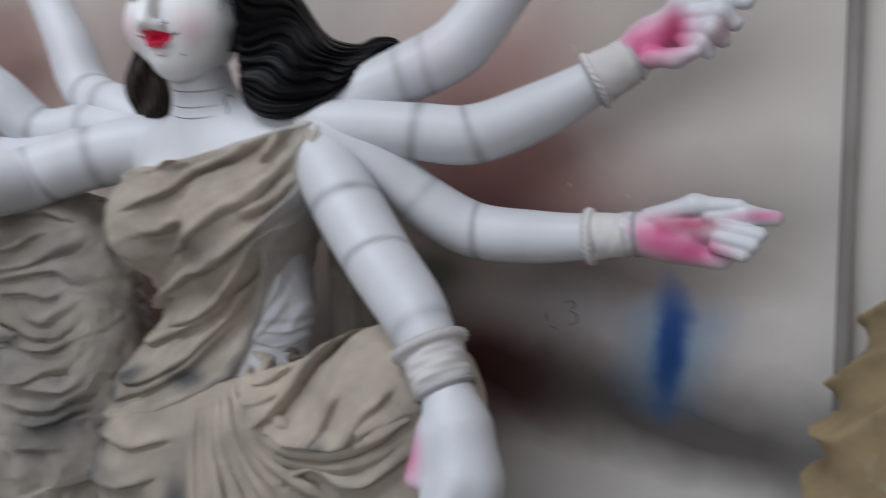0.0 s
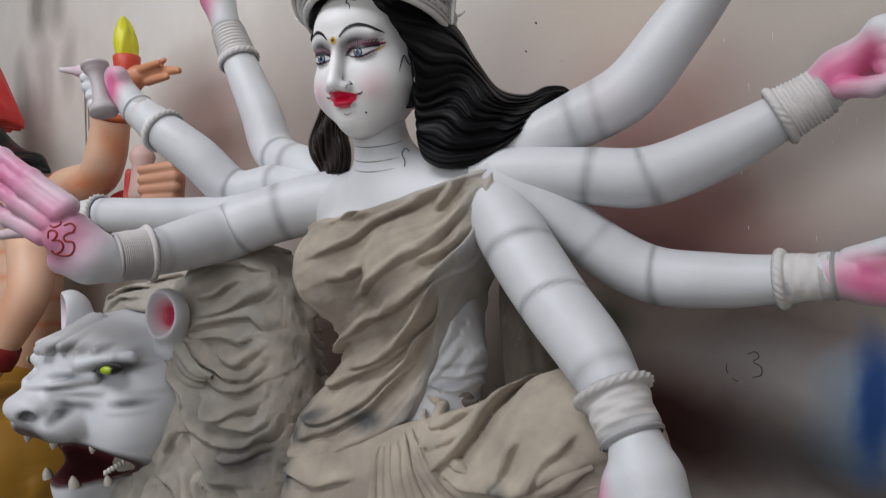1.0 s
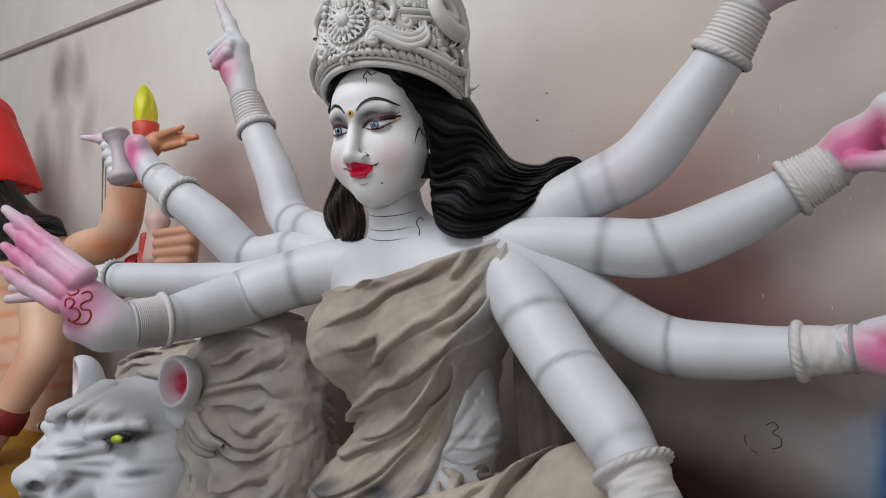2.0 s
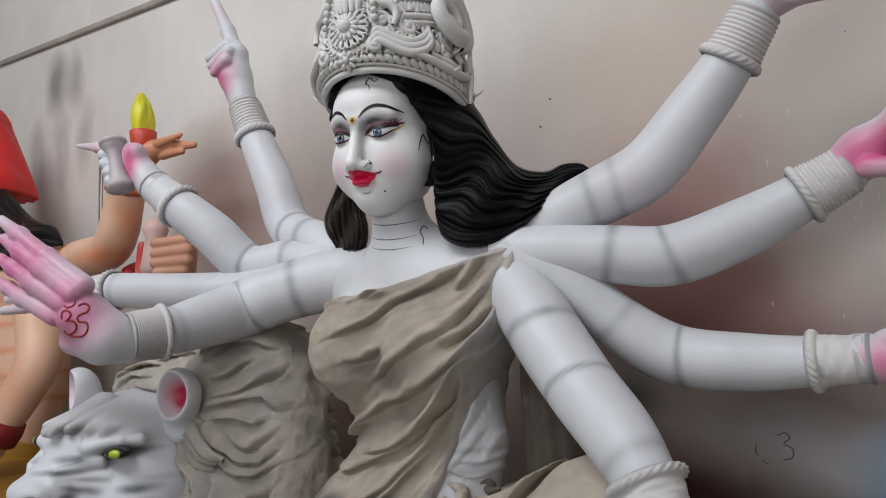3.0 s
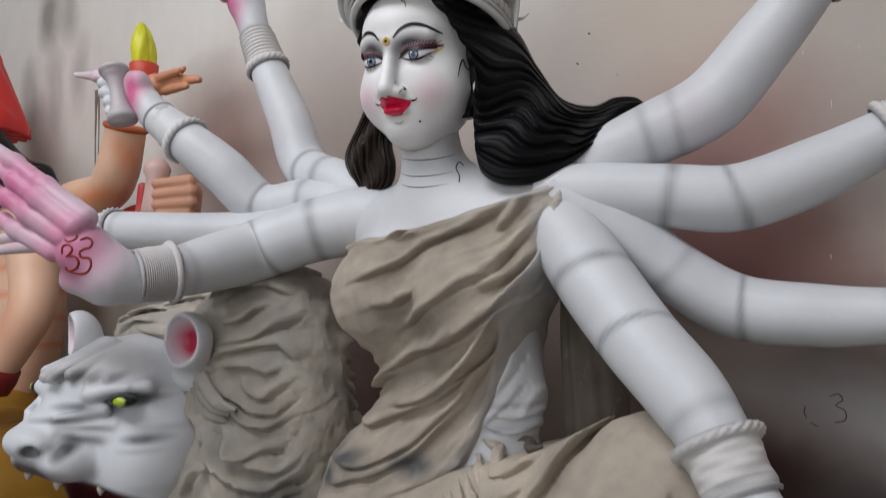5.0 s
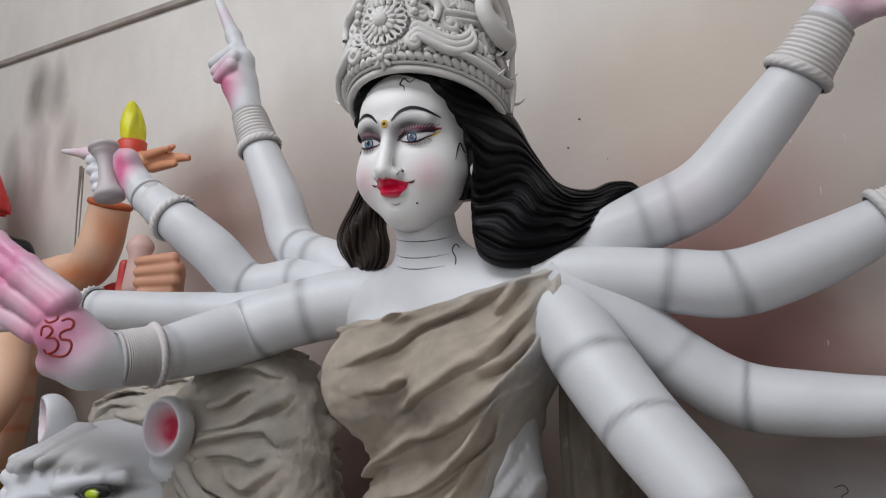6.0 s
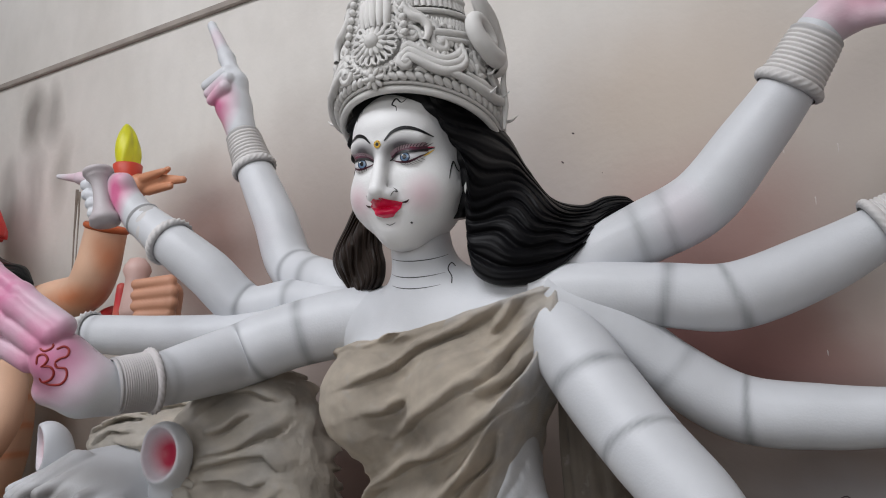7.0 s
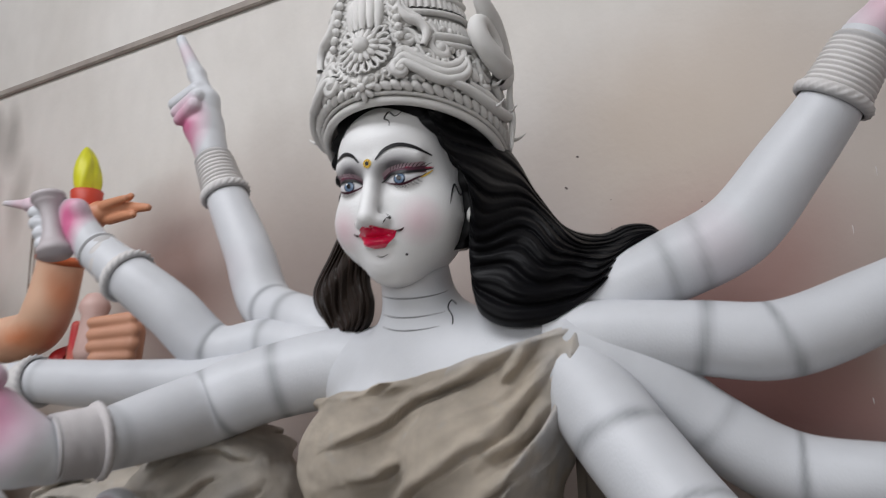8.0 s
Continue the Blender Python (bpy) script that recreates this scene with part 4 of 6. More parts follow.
    lathe(sc, [(0.0, -0.012), (0.007, -0.01), (0.01, -0.004), (0.01, 0.004), (0.007, 0.01), (0.0, 0.012)], (0.082, 0.062, 0.196), (0, 0, 1), GLOSS, (0.6, 0.6, 0.58), 16)
    # body
    def body_field(P):
        d = torso_field(P)
        return d - near_surface(P, d, lambda q: np.clip((q[..., 0] - 0.04) / 0.03, 0, 1) * creased(q[..., 0], q[..., 2], BELLY_CREASES, 0.0055, 0.0075))

    V, Q = skinned(body_field, (-0.3, -0.16, -0.62), (0.3, 0.19, 0.15), 0.0042)
    # neck and flank patches hold shade in the paint; waist bands are airbrushed lines
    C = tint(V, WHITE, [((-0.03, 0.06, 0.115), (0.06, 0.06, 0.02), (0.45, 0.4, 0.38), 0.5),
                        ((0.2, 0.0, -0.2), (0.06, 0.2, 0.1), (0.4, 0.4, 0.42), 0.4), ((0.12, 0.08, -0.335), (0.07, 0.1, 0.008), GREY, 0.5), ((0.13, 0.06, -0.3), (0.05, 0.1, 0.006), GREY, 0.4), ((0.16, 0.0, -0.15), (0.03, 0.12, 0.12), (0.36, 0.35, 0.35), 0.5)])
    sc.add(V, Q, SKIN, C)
    # draped cloth over the shoulder
    drape = [(0.215, 0.05), (0.146, 0.022), (0.05, -0.008), (-0.083, -0.035), (-0.2, -0.043), (-0.3, -0.05), (-0.31, -0.25), (-0.3, -0.5),
             (-0.2, -0.49), (-0.06, -0.455), (0.025, -0.415), (0.07, -0.385), (0.115, -0.26), (0.15, -0.17), (0.182, -0.09), (0.208, -0.02), (0.212, 0.02)]

    def drape_field(P):
        edge = outline((P[..., 0], P[..., 2]), drape) + 0.004 * lattice_noise(P[..., 0] * 25, P[..., 2] * 25, P[..., 1] * 10) * np.clip((0.16 - P[..., 0]) / 0.05, 0, 1)
        d = torso_field(P)
        d = d - np.maximum(0.008 + near_surface(P, d, drape_folds), 0.0025) * np.clip((0.225 - P[..., 0]) / 0.06, 0.0, 1)
        d = d - 0.012 * np.clip((-0.3 - P[..., 2]) / 0.12, 0, 1)
        hem = 0.007 * np.exp(-((edge + 0.008) / 0.006) ** 2)
        return np.maximum(np.maximum(d - hem, edge), -0.06 - P[..., 1])

    V, Q = skinned(drape_field, (-0.32, -0.08, -0.53), (0.26, 0.21, 0.07), 0.003)
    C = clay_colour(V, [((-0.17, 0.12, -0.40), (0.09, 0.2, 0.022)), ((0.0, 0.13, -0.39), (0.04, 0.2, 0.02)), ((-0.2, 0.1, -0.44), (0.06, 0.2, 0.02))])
    # white overspray where the cloth meets the shoulder and along its free edge
    w = np.clip((V[:, 0] - 0.155) / 0.05, 0, 1) + 0.6 * np.exp(-(outline((V[:, 0], V[:, 2]), drape) / 0.012) ** 2) * (V[:, 0] > 0.05)
    w = (np.clip(w, 0, 0.85) * np.clip(0.8 + 0.5 * lattice_noise(*(V * 50).T), 0, 1))[:, None]
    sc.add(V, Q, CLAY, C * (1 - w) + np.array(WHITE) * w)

    def skirt_field(P):
        edge = outline((P[..., 0], P[..., 2]), [(-0.32, -0.44), (-0.05, -0.43), (0.05, -0.395), (0.1, -0.382), (0.17, -0.36), (0.23, -0.335), (0.31, -0.28),
                                              (0.45, -0.25), (0.6, -0.4), (0.6, -1.2), (-0.4, -1.2)])
        d = lap_field(P)
        d = d - 0.004 - near_surface(P, d, skirt_folds, 0.06) - 0.003 * lattice_noise(*np.moveaxis(P * 30, -1, 0))
        return np.maximum(d, edge)

    V, Q = skinned(skirt_field, (-0.34, -0.18, -0.86), (0.58, 0.28, -0.24), 0.0042)
    # patches lie along the skirt creases as shade in the colour
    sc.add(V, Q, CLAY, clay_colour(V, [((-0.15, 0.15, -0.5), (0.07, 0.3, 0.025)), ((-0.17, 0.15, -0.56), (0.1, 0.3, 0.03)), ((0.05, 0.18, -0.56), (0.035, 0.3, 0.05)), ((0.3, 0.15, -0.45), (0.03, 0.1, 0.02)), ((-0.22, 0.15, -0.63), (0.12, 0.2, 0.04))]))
    cloth_rolls(sc, PLEATS, 0.0055, 0.0125, (1, 1, 1), 0.005, 3)
    cloth_rolls(sc, [SWAGS[0]], 0.013, 0.017, (1, 1, 1), 0.004, 5)
    cloth_rolls(sc, [[(a + 0.004, b + 0.022) for a, b in SWAGS[0][:4]], [(a + 0.004, b - 0.026) for a, b in SWAGS[0]]], 0.008, 0.011, (0.97, 0.97, 0.97), 0.003, 6)
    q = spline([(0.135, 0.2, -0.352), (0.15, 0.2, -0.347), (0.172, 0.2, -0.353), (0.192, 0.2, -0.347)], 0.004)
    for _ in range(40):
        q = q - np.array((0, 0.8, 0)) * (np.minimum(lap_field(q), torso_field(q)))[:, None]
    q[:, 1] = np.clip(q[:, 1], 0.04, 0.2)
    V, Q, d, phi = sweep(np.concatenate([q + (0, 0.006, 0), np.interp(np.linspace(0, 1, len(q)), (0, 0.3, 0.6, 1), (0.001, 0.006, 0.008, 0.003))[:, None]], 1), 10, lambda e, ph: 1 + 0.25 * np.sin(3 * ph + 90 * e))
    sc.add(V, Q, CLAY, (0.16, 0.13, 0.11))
    # the lower skirt down to the floor
    lathe(sc, [(0.3 + 0.1 * t, -0.8 + t * (FLOOR + 0.8)) for t in np.linspace(0, 1, 8)], (0.1, 0.03, 0), (0, 0, 1), CLAY, DUN, 48)
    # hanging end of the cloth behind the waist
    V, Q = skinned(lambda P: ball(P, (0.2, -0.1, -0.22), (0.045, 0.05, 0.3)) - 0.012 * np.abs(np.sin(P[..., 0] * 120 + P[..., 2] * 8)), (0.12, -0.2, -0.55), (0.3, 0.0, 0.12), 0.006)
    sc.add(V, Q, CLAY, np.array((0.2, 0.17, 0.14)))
    # arms on her left
    arm(sc, [(0.12, -0.05, 0.03, 0.0478), (0.208, -0.06, 0.077, 0.0449), (0.298, -0.1, 0.119, 0.0506), (0.384, -0.13, 0.164, 0.0520), (0.455, -0.15, 0.247, 0.0482), (0.519, -0.16, 0.327, 0.0415), (0.572, -0.16, 0.408, 0.0344)],
        [(0.2, 0.009, 0.35, 0.008, 0.5), (0.25, 0.008, 0.3, 0.01, 0.5)], [((0.36, -0.1, 0.14), 0.05, ROSE, 0.2)])
    bracelet(sc, (0.515, -0.16, 0.322), (0.567, -0.16, 0.4), 0.0445, 0.037, 9)
    arm(sc, [(0.15, -0.01, 0.03, 0.0478), (0.234, -0.03, 0.025, 0.0481), (0.335, -0.06, 0.017, 0.0482), (0.43, -0.09, 0.011, 0.0491), (0.535, -0.13, 0.05, 0.0461), (0.619, -0.15, 0.093, 0.0368), (0.684, -0.16, 0.128, 0.0325)],
        [(0.195, 0.009, 0.6, 0.004, 0), (0.285, 0.007, 0.6, -0.012, 0.4), (0.5, 0.006, 0.4, 0, 0)])
    bracelet(sc, (0.61, -0.149, 0.089), (0.678, -0.16, 0.125), 0.041, 0.035, 9)
    arm(sc, [(0.17, 0.0, 0.02, 0.0430), (0.255, -0.03, -0.015, 0.0401), (0.338, -0.07, -0.094, 0.0453), (0.422, -0.1, -0.148, 0.0478), (0.527, -0.11, -0.159, 0.0440), (0.612, -0.11, -0.157, 0.0372), (0.698, -0.11, -0.151, 0.0325)],
        [(0.215, 0.009, 0.3, 0.006, 0), (0.33, 0.007, 0.6, -0.014, 0.2), (0.53, 0.006, 0.5, 0, 0)])
    bracelet(sc, (0.612, -0.11, -0.157), (0.695, -0.11, -0.151), 0.0385, 0.0335, 0)
    arm(sc, [(0.13, -0.02, 0.03, 0.0478), (0.182, -0.01, -0.021, 0.0584), (0.263, 0.03, -0.114, 0.0578), (0.337, 0.07, -0.187, 0.0541), (0.408, 0.11, -0.246, 0.0503), (0.453, 0.14, -0.296, 0.0420), (0.485, 0.16, -0.356, 0.0363)],
        [(0.19, 0.009, 0.55, 0.012, 0.6), (0.315, 0.006, 0.6, 0.012, 0.9), (0.46, 0.008, 0.3, 0, 0)])
    bracelet(sc, (0.45, 0.138, -0.29), (0.487, 0.16, -0.352), 0.047, 0.041, 0)
    # arms on her right
    arm(sc, [(-0.2, -0.04, 0.03, 0.045), (-0.316, -0.05, 0.086, 0.0451), (-0.451, -0.08, 0.134, 0.0509), (-0.512, -0.085, 0.248, 0.0478), (-0.578, -0.085, 0.368, 0.0416), (-0.625, -0.085, 0.465, 0.036)],
        [(0.17, 0.012, 0.5, 0.01, 0.5), (0.24, 0.01, 0.55, 0.015, 0.5)], [((-0.52, -0.08, 0.2), 0.06, ROSE, 0.15)])
    bracelet(sc, (-0.578, -0.085, 0.368), (-0.625, -0.085, 0.465), 0.043, 0.0365, 8)
    arm(sc, [(-0.15, -0.01, 0.01, 0.05), (-0.23, -0.02, 0.029, 0.0446), (-0.389, -0.03, 0.055, 0.0457), (-0.497, 0.0, 0.047, 0.0492), (-0.565, 0.05, 0.124, 0.0495), (-0.635, 0.085, 0.186, 0.0454), (-0.729, 0.1, 0.252, 0.038)],
        [(0.24, 0.01, 0.5, 0.004, 0), (0.36, 0.009, 0.55, 0.018, 0.3), (0.58, 0.008, 0.4, 0, 0)])
    bracelet(sc, (-0.635, 0.085, 0.186), (-0.725, 0.1, 0.25), 0.046, 0.037, 0)
    arm(sc, [(-0.2, -0.02, -0.01, 0.045), (-0.287, -0.02, -0.001, 0.0455), (-0.52, 0.03, -0.012, 0.0485), (-0.675, 0.08, -0.006, 0.0452), (-0.836, 0.13, 0.007, 0.0406), (-0.9, 0.14, 0.005, 0.04)], [(0.64, 0.008, 0.3, 0, 0)])
    bracelet(sc, (-0.83, 0.13, 0.007), (-0.93, 0.15, 0.002), 0.042, 0.04, 0)
    arm(sc, [(-0.14, -0.01, 0.0, 0.06), (-0.212, 0.0, 0.005, 0.062), (-0.311, 0.06, -0.018, 0.0595), (-0.39, 0.11, -0.051, 0.0582), (-0.4, 0.2, -0.074, 0.0511), (-0.402, 0.28, -0.091, 0.0428), (-0.418, 0.34, -0.096, 0.0377)],
        [(0.165, 0.01, 0.5, 0.0, 0), (0.27, 0.01, 0.65, 0.012, 0.3), (0.45, 0.007, 0.3, 0, 0)])
    bracelet(sc, (-0.401, 0.275, -0.09), (-0.418, 0.34, -0.096), 0.045, 0.041, 14, colour=(0.6, 0.57, 0.57))
    # hands
    fingers(sc, [[(0.685, -0.11, -0.15, 0.0334), (0.766, -0.1, -0.155, 0.032)], [(0.73, -0.1, -0.168, 0.02), (0.815, -0.085, -0.186, 0.0145)], [(0.74, -0.1, -0.14, 0.03), (0.81, -0.09, -0.14, 0.026)],
                 [(0.712, -0.1, -0.129, 0.019), (0.778, -0.08, -0.106, 0.0155), (0.838, -0.072, -0.106, 0.0095)], [(0.8, -0.08, -0.124, 0.0165), (0.845, -0.075, -0.12, 0.0145), (0.885, -0.08, -0.124, 0.0115)],
                 [(0.815, -0.068, -0.136, 0.0125), (0.865, -0.06, -0.146, 0.0115)], [(0.812, -0.064, -0.15, 0.0125), (0.856, -0.056, -0.161, 0.0112)], [(0.81, -0.064, -0.164, 0.0118), (0.845, -0.056, -0.175, 0.0105)]],
            WHITE, [((0.735, -0.07, -0.155), (0.07, 0.06, 0.04), PINK, 1.0), ((0.78, -0.06, -0.175), (0.055, 0.05, 0.025), PINK, 1.0), ((0.775, -0.066, -0.132), (0.05, 0.03, 0.014), (0.42, 0.04, 0.12), 0.85), ((0.865, -0.075, -0.12), (0.045, 0.03, 0.01), PINK, 0.9)], 0.003, 0.0026)
    fingers(sc, [[(0.643, -0.16, 0.105, 0.0346), (0.699, -0.16, 0.147, 0.036), (0.747, -0.15, 0.175, 0.0294)], [(0.751, -0.14, 0.2, 0.0165), (0.8, -0.125, 0.2, 0.0155), (0.84, -0.12, 0.185, 0.0115)],
                 [(0.76, -0.135, 0.178, 0.0165), (0.805, -0.112, 0.172, 0.015), (0.825, -0.115, 0.155, 0.012)], [(0.76, -0.13, 0.157, 0.0155), (0.795, -0.108, 0.148, 0.0145), (0.81, -0.115, 0.132, 0.011)],
                 [(0.755, -0.13, 0.14, 0.014), (0.78, -0.11, 0.13, 0.0125), (0.79, -0.115, 0.116, 0.0095)], [(0.705, -0.13, 0.12, 0.017), (0.745, -0.115, 0.112, 0.013), (0.772, -0.105, 0.118, 0.0105)]],
            WHITE, [((0.71, -0.125, 0.14), (0.075, 0.065, 0.05), PINK, 1.0), ((0.738, -0.115, 0.165), (0.025, 0.04, 0.035), (0.4, 0.03, 0.12), 0.85), ((0.81, -0.1, 0.14), (0.02, 0.03, 0.03), (0.35, 0.12, 0.14), 0.6)], 0.003, 0.0028)
    fingers(sc, [[(0.574, -0.16, 0.409, 0.0338), (0.614, -0.16, 0.431, 0.0365), (0.651, -0.16, 0.455, 0.031)], [(0.633, -0.14, 0.401, 0.0161), (0.673, -0.14, 0.394, 0.0126)],
                 [(0.66, -0.16, 0.475, 0.0142), (0.705, -0.16, 0.524, 0.0096)], [(0.67, -0.15, 0.459, 0.0135), (0.72, -0.15, 0.479, 0.0094)], [(0.64, -0.16, 0.48, 0.0135), (0.67, -0.16, 0.54, 0.0094)]],
            WHITE, [((0.63, -0.13, 0.43), (0.08, 0.06, 0.07), ROSE, 0.9)], 0.005)
    fingers(sc, [[(0.487, 0.16, -0.345, 0.0345), (0.511, 0.18, -0.393, 0.045), (0.532, 0.2, -0.45, 0.05)], [(0.48, 0.2, -0.4, 0.018), (0.47, 0.22, -0.45, 0.016)],
                 [(0.53, 0.23, -0.44, 0.02), (0.51, 0.26, -0.49, 0.018)], [(0.555, 0.21, -0.45, 0.02), (0.545, 0.24, -0.51, 0.018)], [(0.51, 0.22, -0.45, 0.018), (0.49, 0.25, -0.49, 0.016)]],
            WHITE, [((0.462, 0.21, -0.43), (0.025, 0.06, 0.05), PINK, 0.8)], 0.012)
    fingers(sc, [[(-0.63, -0.085, 0.476, 0.0348), (-0.657, -0.085, 0.542, 0.041), (-0.652, -0.085, 0.6, 0.027)], [(-0.652, -0.085, 0.6, 0.022), (-0.687, -0.085, 0.672, 0.018), (-0.746, -0.085, 0.775, 0.0115)],
                 [(-0.666, -0.07, 0.625, 0.0177), (-0.726, -0.06, 0.603, 0.0145)], [(-0.647, -0.055, 0.6, 0.0165), (-0.697, -0.045, 0.572, 0.014)], [(-0.645, -0.045, 0.575, 0.015), (-0.682, -0.04, 0.55, 0.0125)]],
            WHITE, [((-0.665, -0.05, 0.53), (0.045, 0.045, 0.07), PINK, 0.9), ((-0.72, -0.08, 0.72), (0.03, 0.03, 0.04), ROSE, 0.4)], 0.005)
    fingers(sc, [[(-0.733, 0.1, 0.253, 0.036), (-0.787, 0.11, 0.313, 0.033)], [(-0.766, 0.12, 0.335, 0.02), (-0.843, 0.12, 0.35, 0.0165), (-0.94, 0.12, 0.372, 0.0125), (-1.04, 0.12, 0.393, 0.0055)],
                 [(-0.79, 0.11, 0.336, 0.015), (-0.86, 0.15, 0.336, 0.0138)], [(-0.79, 0.11, 0.311, 0.014), (-0.845, 0.155, 0.311, 0.0138)], [(-0.79, 0.11, 0.288, 0.014), (-0.829, 0.155, 0.288, 0.0135)],
                 [(-0.78, 0.12, 0.266, 0.013), (-0.822, 0.155, 0.266, 0.012)]],
            WHITE, [((-0.765, 0.145, 0.305), (0.03, 0.06, 0.075), PINK, 1.0), ((-0.94, 0.12, 0.37), (0.12, 0.03, 0.03), ROSE, 0.7)], 0.005)
    lathe(sc, [(0.0, 0.135), (0.022, 0.135), (0.0316, 0.13), (0.0316, 0.122), (0.027, 0.12), (0.027, 0.113), (0.024, 0.11), (0.018, 0.1), (0.0162, 0.077), (0.018, 0.05), (0.0215, 0.035), (0.026, 0.022), (0.031, 0.016), (0.031, 0.002), (0.0, 0.0)],
          (-0.779, 0.15, 0.238), (-0.042, 0.0, 0.135), SKIN, np.array((0.5, 0.455, 0.47)))
    fingers(sc, [[(-0.421, 0.34, -0.103, 0.04), (-0.432, 0.37, -0.095, 0.045), (-0.458, 0.4, -0.055, 0.044)], [(-0.488, 0.4, -0.1, 0.025), (-0.45, 0.38, -0.11, 0.028)],
                 [(-0.44, 0.41, -0.003, 0.019), (-0.531, 0.43, 0.051, 0.0172), (-0.61, 0.443, 0.098, 0.0145), (-0.672, 0.45, 0.132, 0.0095)], [(-0.446, 0.425, -0.017, 0.019), (-0.524, 0.44, 0.03, 0.0168), (-0.59, 0.449, 0.064, 0.0145), (-0.648, 0.455, 0.094, 0.0095)],
                 [(-0.463, 0.43, -0.034, 0.019), (-0.547, 0.447, 0.007, 0.0162), (-0.6, 0.456, 0.035, 0.0138), (-0.645, 0.462, 0.058, 0.009)], [(-0.49, 0.432, -0.055, 0.0185), (-0.575, 0.45, -0.02, 0.015), (-0.615, 0.458, 0.0, 0.012), (-0.645, 0.462, 0.014, 0.0085)]],
            WHITE, [((-0.425, 0.43, -0.05), (0.06, 0.075, 0.075), (0.62, 0.22, 0.38), 0.85), ((-0.45, 0.47, -0.04), (0.085, 0.075, 0.075), PINK, 0.6), ((-0.58, 0.46, 0.05), (0.16, 0.07, 0.1), (0.6, 0.17, 0.33), 0.95), ((-0.49, 0.45, -0.09), (0.07, 0.07, 0.05), PINK, 0.6)], 0.003, 0.0028)
    palm_sign(sc)
    fingers(sc, [[(-0.9, 0.14, 0.005, 0.04), (-1.0, 0.16, -0.008, 0.042)], [(-1.0, 0.16, 0.01, 0.018), (-1.26, 0.19, 0.0, 0.012)], [(-1.0, 0.17, -0.02, 0.018), (-1.26, 0.2, -0.03, 0.012)]], WHITE, [((-1.1, 0.2, 0.0), (0.2, 0.06, 0.08), ROSE, 0.7)])
    return sc

sc = goddess()
sc.thing("goddess_statue", "white painted ten-armed clay statue with crown and jute drapery", "statue")


# ---- the lion ----
LION = np.array((-0.62, 0.2, -0.33))


def mouth_field(P):
    q = P * (0.2, 1, 1)
    return limb(q, (0, 0.058, -0.172), (0, 0.225, -0.165), 0.026, 0.052)


def lion_head(P):
    d = ball(P, (0, -0.02, -0.035), (0.19, 0.16, 0.155))
    d = join(d, ball(P, (0, 0.065, 0.025), (0.135, 0.1, 0.07)), 0.05)
    d = join(d, ball(P, (0, 0.07, -0.16), (0.11, 0.1, 0.085)), 0.03)
    d = join(d, limb(P, (0, 0.08, -0.03), (0, 0.165, -0.055), 0.1, 0.064), 0.035)
    for s in (-1, 1):
        d = join(d, ball(P, (s * 0.115, 0.05, -0.1), (0.08, 0.09, 0.1)), 0.04)
        d = join(d, ball(P, (s * 0.05, 0.165, -0.085), (0.045, 0.05, 0.036)), 0.02)
        d = carve(d, ball(P, (s * 0.14, 0.125, 0.02), (0.042, 0.032, 0.02)), 0.03)
        d = join(d, limb(P, (s * 0.085, 0.15, 0.03), (s * 0.155, 0.085, 0.042), 0.013, 0.012), 0.018)
        for k in range(3):
            d = join(d, limb(P, (s * (0.108 + 0.006 * k), 0.135 - 0.012 * k, 0.004 - 0.026 * k), (s * 0.05, 0.19, -0.006 - 0.012 * k), 0.009, 0.006), 0.011)
        for k in range(5):
            x = s * (0.01 + 0.028 * k)
            d = join(d, limb(P, (x, 0.07 - 0.012 * k, 0.1 - 0.012 * k), (x * 1.1, 0.178 - 0.017 * k, 0.056 - 0.004 * k + 0.01 * (k % 2)), 0.0205, 0.0115), 0.003)
        d = join(d, limb(P, (s * 0.13, 0.09, -0.05), (s * 0.165, 0.05, -0.1), 0.016, 0.012), 0.03)
    d = join(d, limb(P, (0, 0.02, -0.235), (0, 0.115, -0.232), 0.085, 0.046), 0.04)
    d = join(d, ball(P, (0, 0.21, -0.05), (0.058, 0.036, 0.03)), 0.01)
    d = carve(d, mouth_field(P), 0.01)
    for s in (-1, 1):
        d = carve(d, ball(P, (s * 0.036, 0.222, -0.058), (0.016, 0.014, 0.012)), 0.006)
    return d


def ear_field(P, c, n, r):
    n = np.array(n) / np.linalg.norm(n)
    c = np.array(c)
    d = ball(P, c, (r * 0.92, r * 0.92, r * 1.12))
    d = join(d, limb(P, c - n * r * 0.35, (c[0] * 0.88, c[1] - 0.03, c[2] - 0.065), r * 0.55, r * 0.8), 0.02)
    d = carve(d, ball(P, c + n * r * 0.6, (r * 0.8, r * 0.8, r * 0.92)), 0.01)
    return d


def mane_field(P):
    x, f, z = P[..., 0], P[..., 1], P[..., 2]
    d = ball(P, (-0.6, 0.02, -0.38), (0.31, 0.14, 0.27))
    d = join(d, ball(P, (-0.43, 0.03, -0.36), (0.17, 0.13, 0.255)), 0.05)
    d = join(d, limb(P, (-0.42, 0.03, -0.2), (-0.4, 0.04, -0.6), 0.125, 0.13), 0.05)
    d = join(d, limb(P, (-0.5, 0.05, -0.5), (-0.5, 0.1, -0.9), 0.22, 0.25), 0.08)
    d = join(d, ball(P, (-0.455, 0.13, -0.27), (0.08, 0.075, 0.13)), 0.04)
    d = join(d, ball(P, (-0.62, 0.13, -0.215), (0.18, 0.07, 0.05)), 0.04)
    return d - near_surface(P, d, mane_folds)


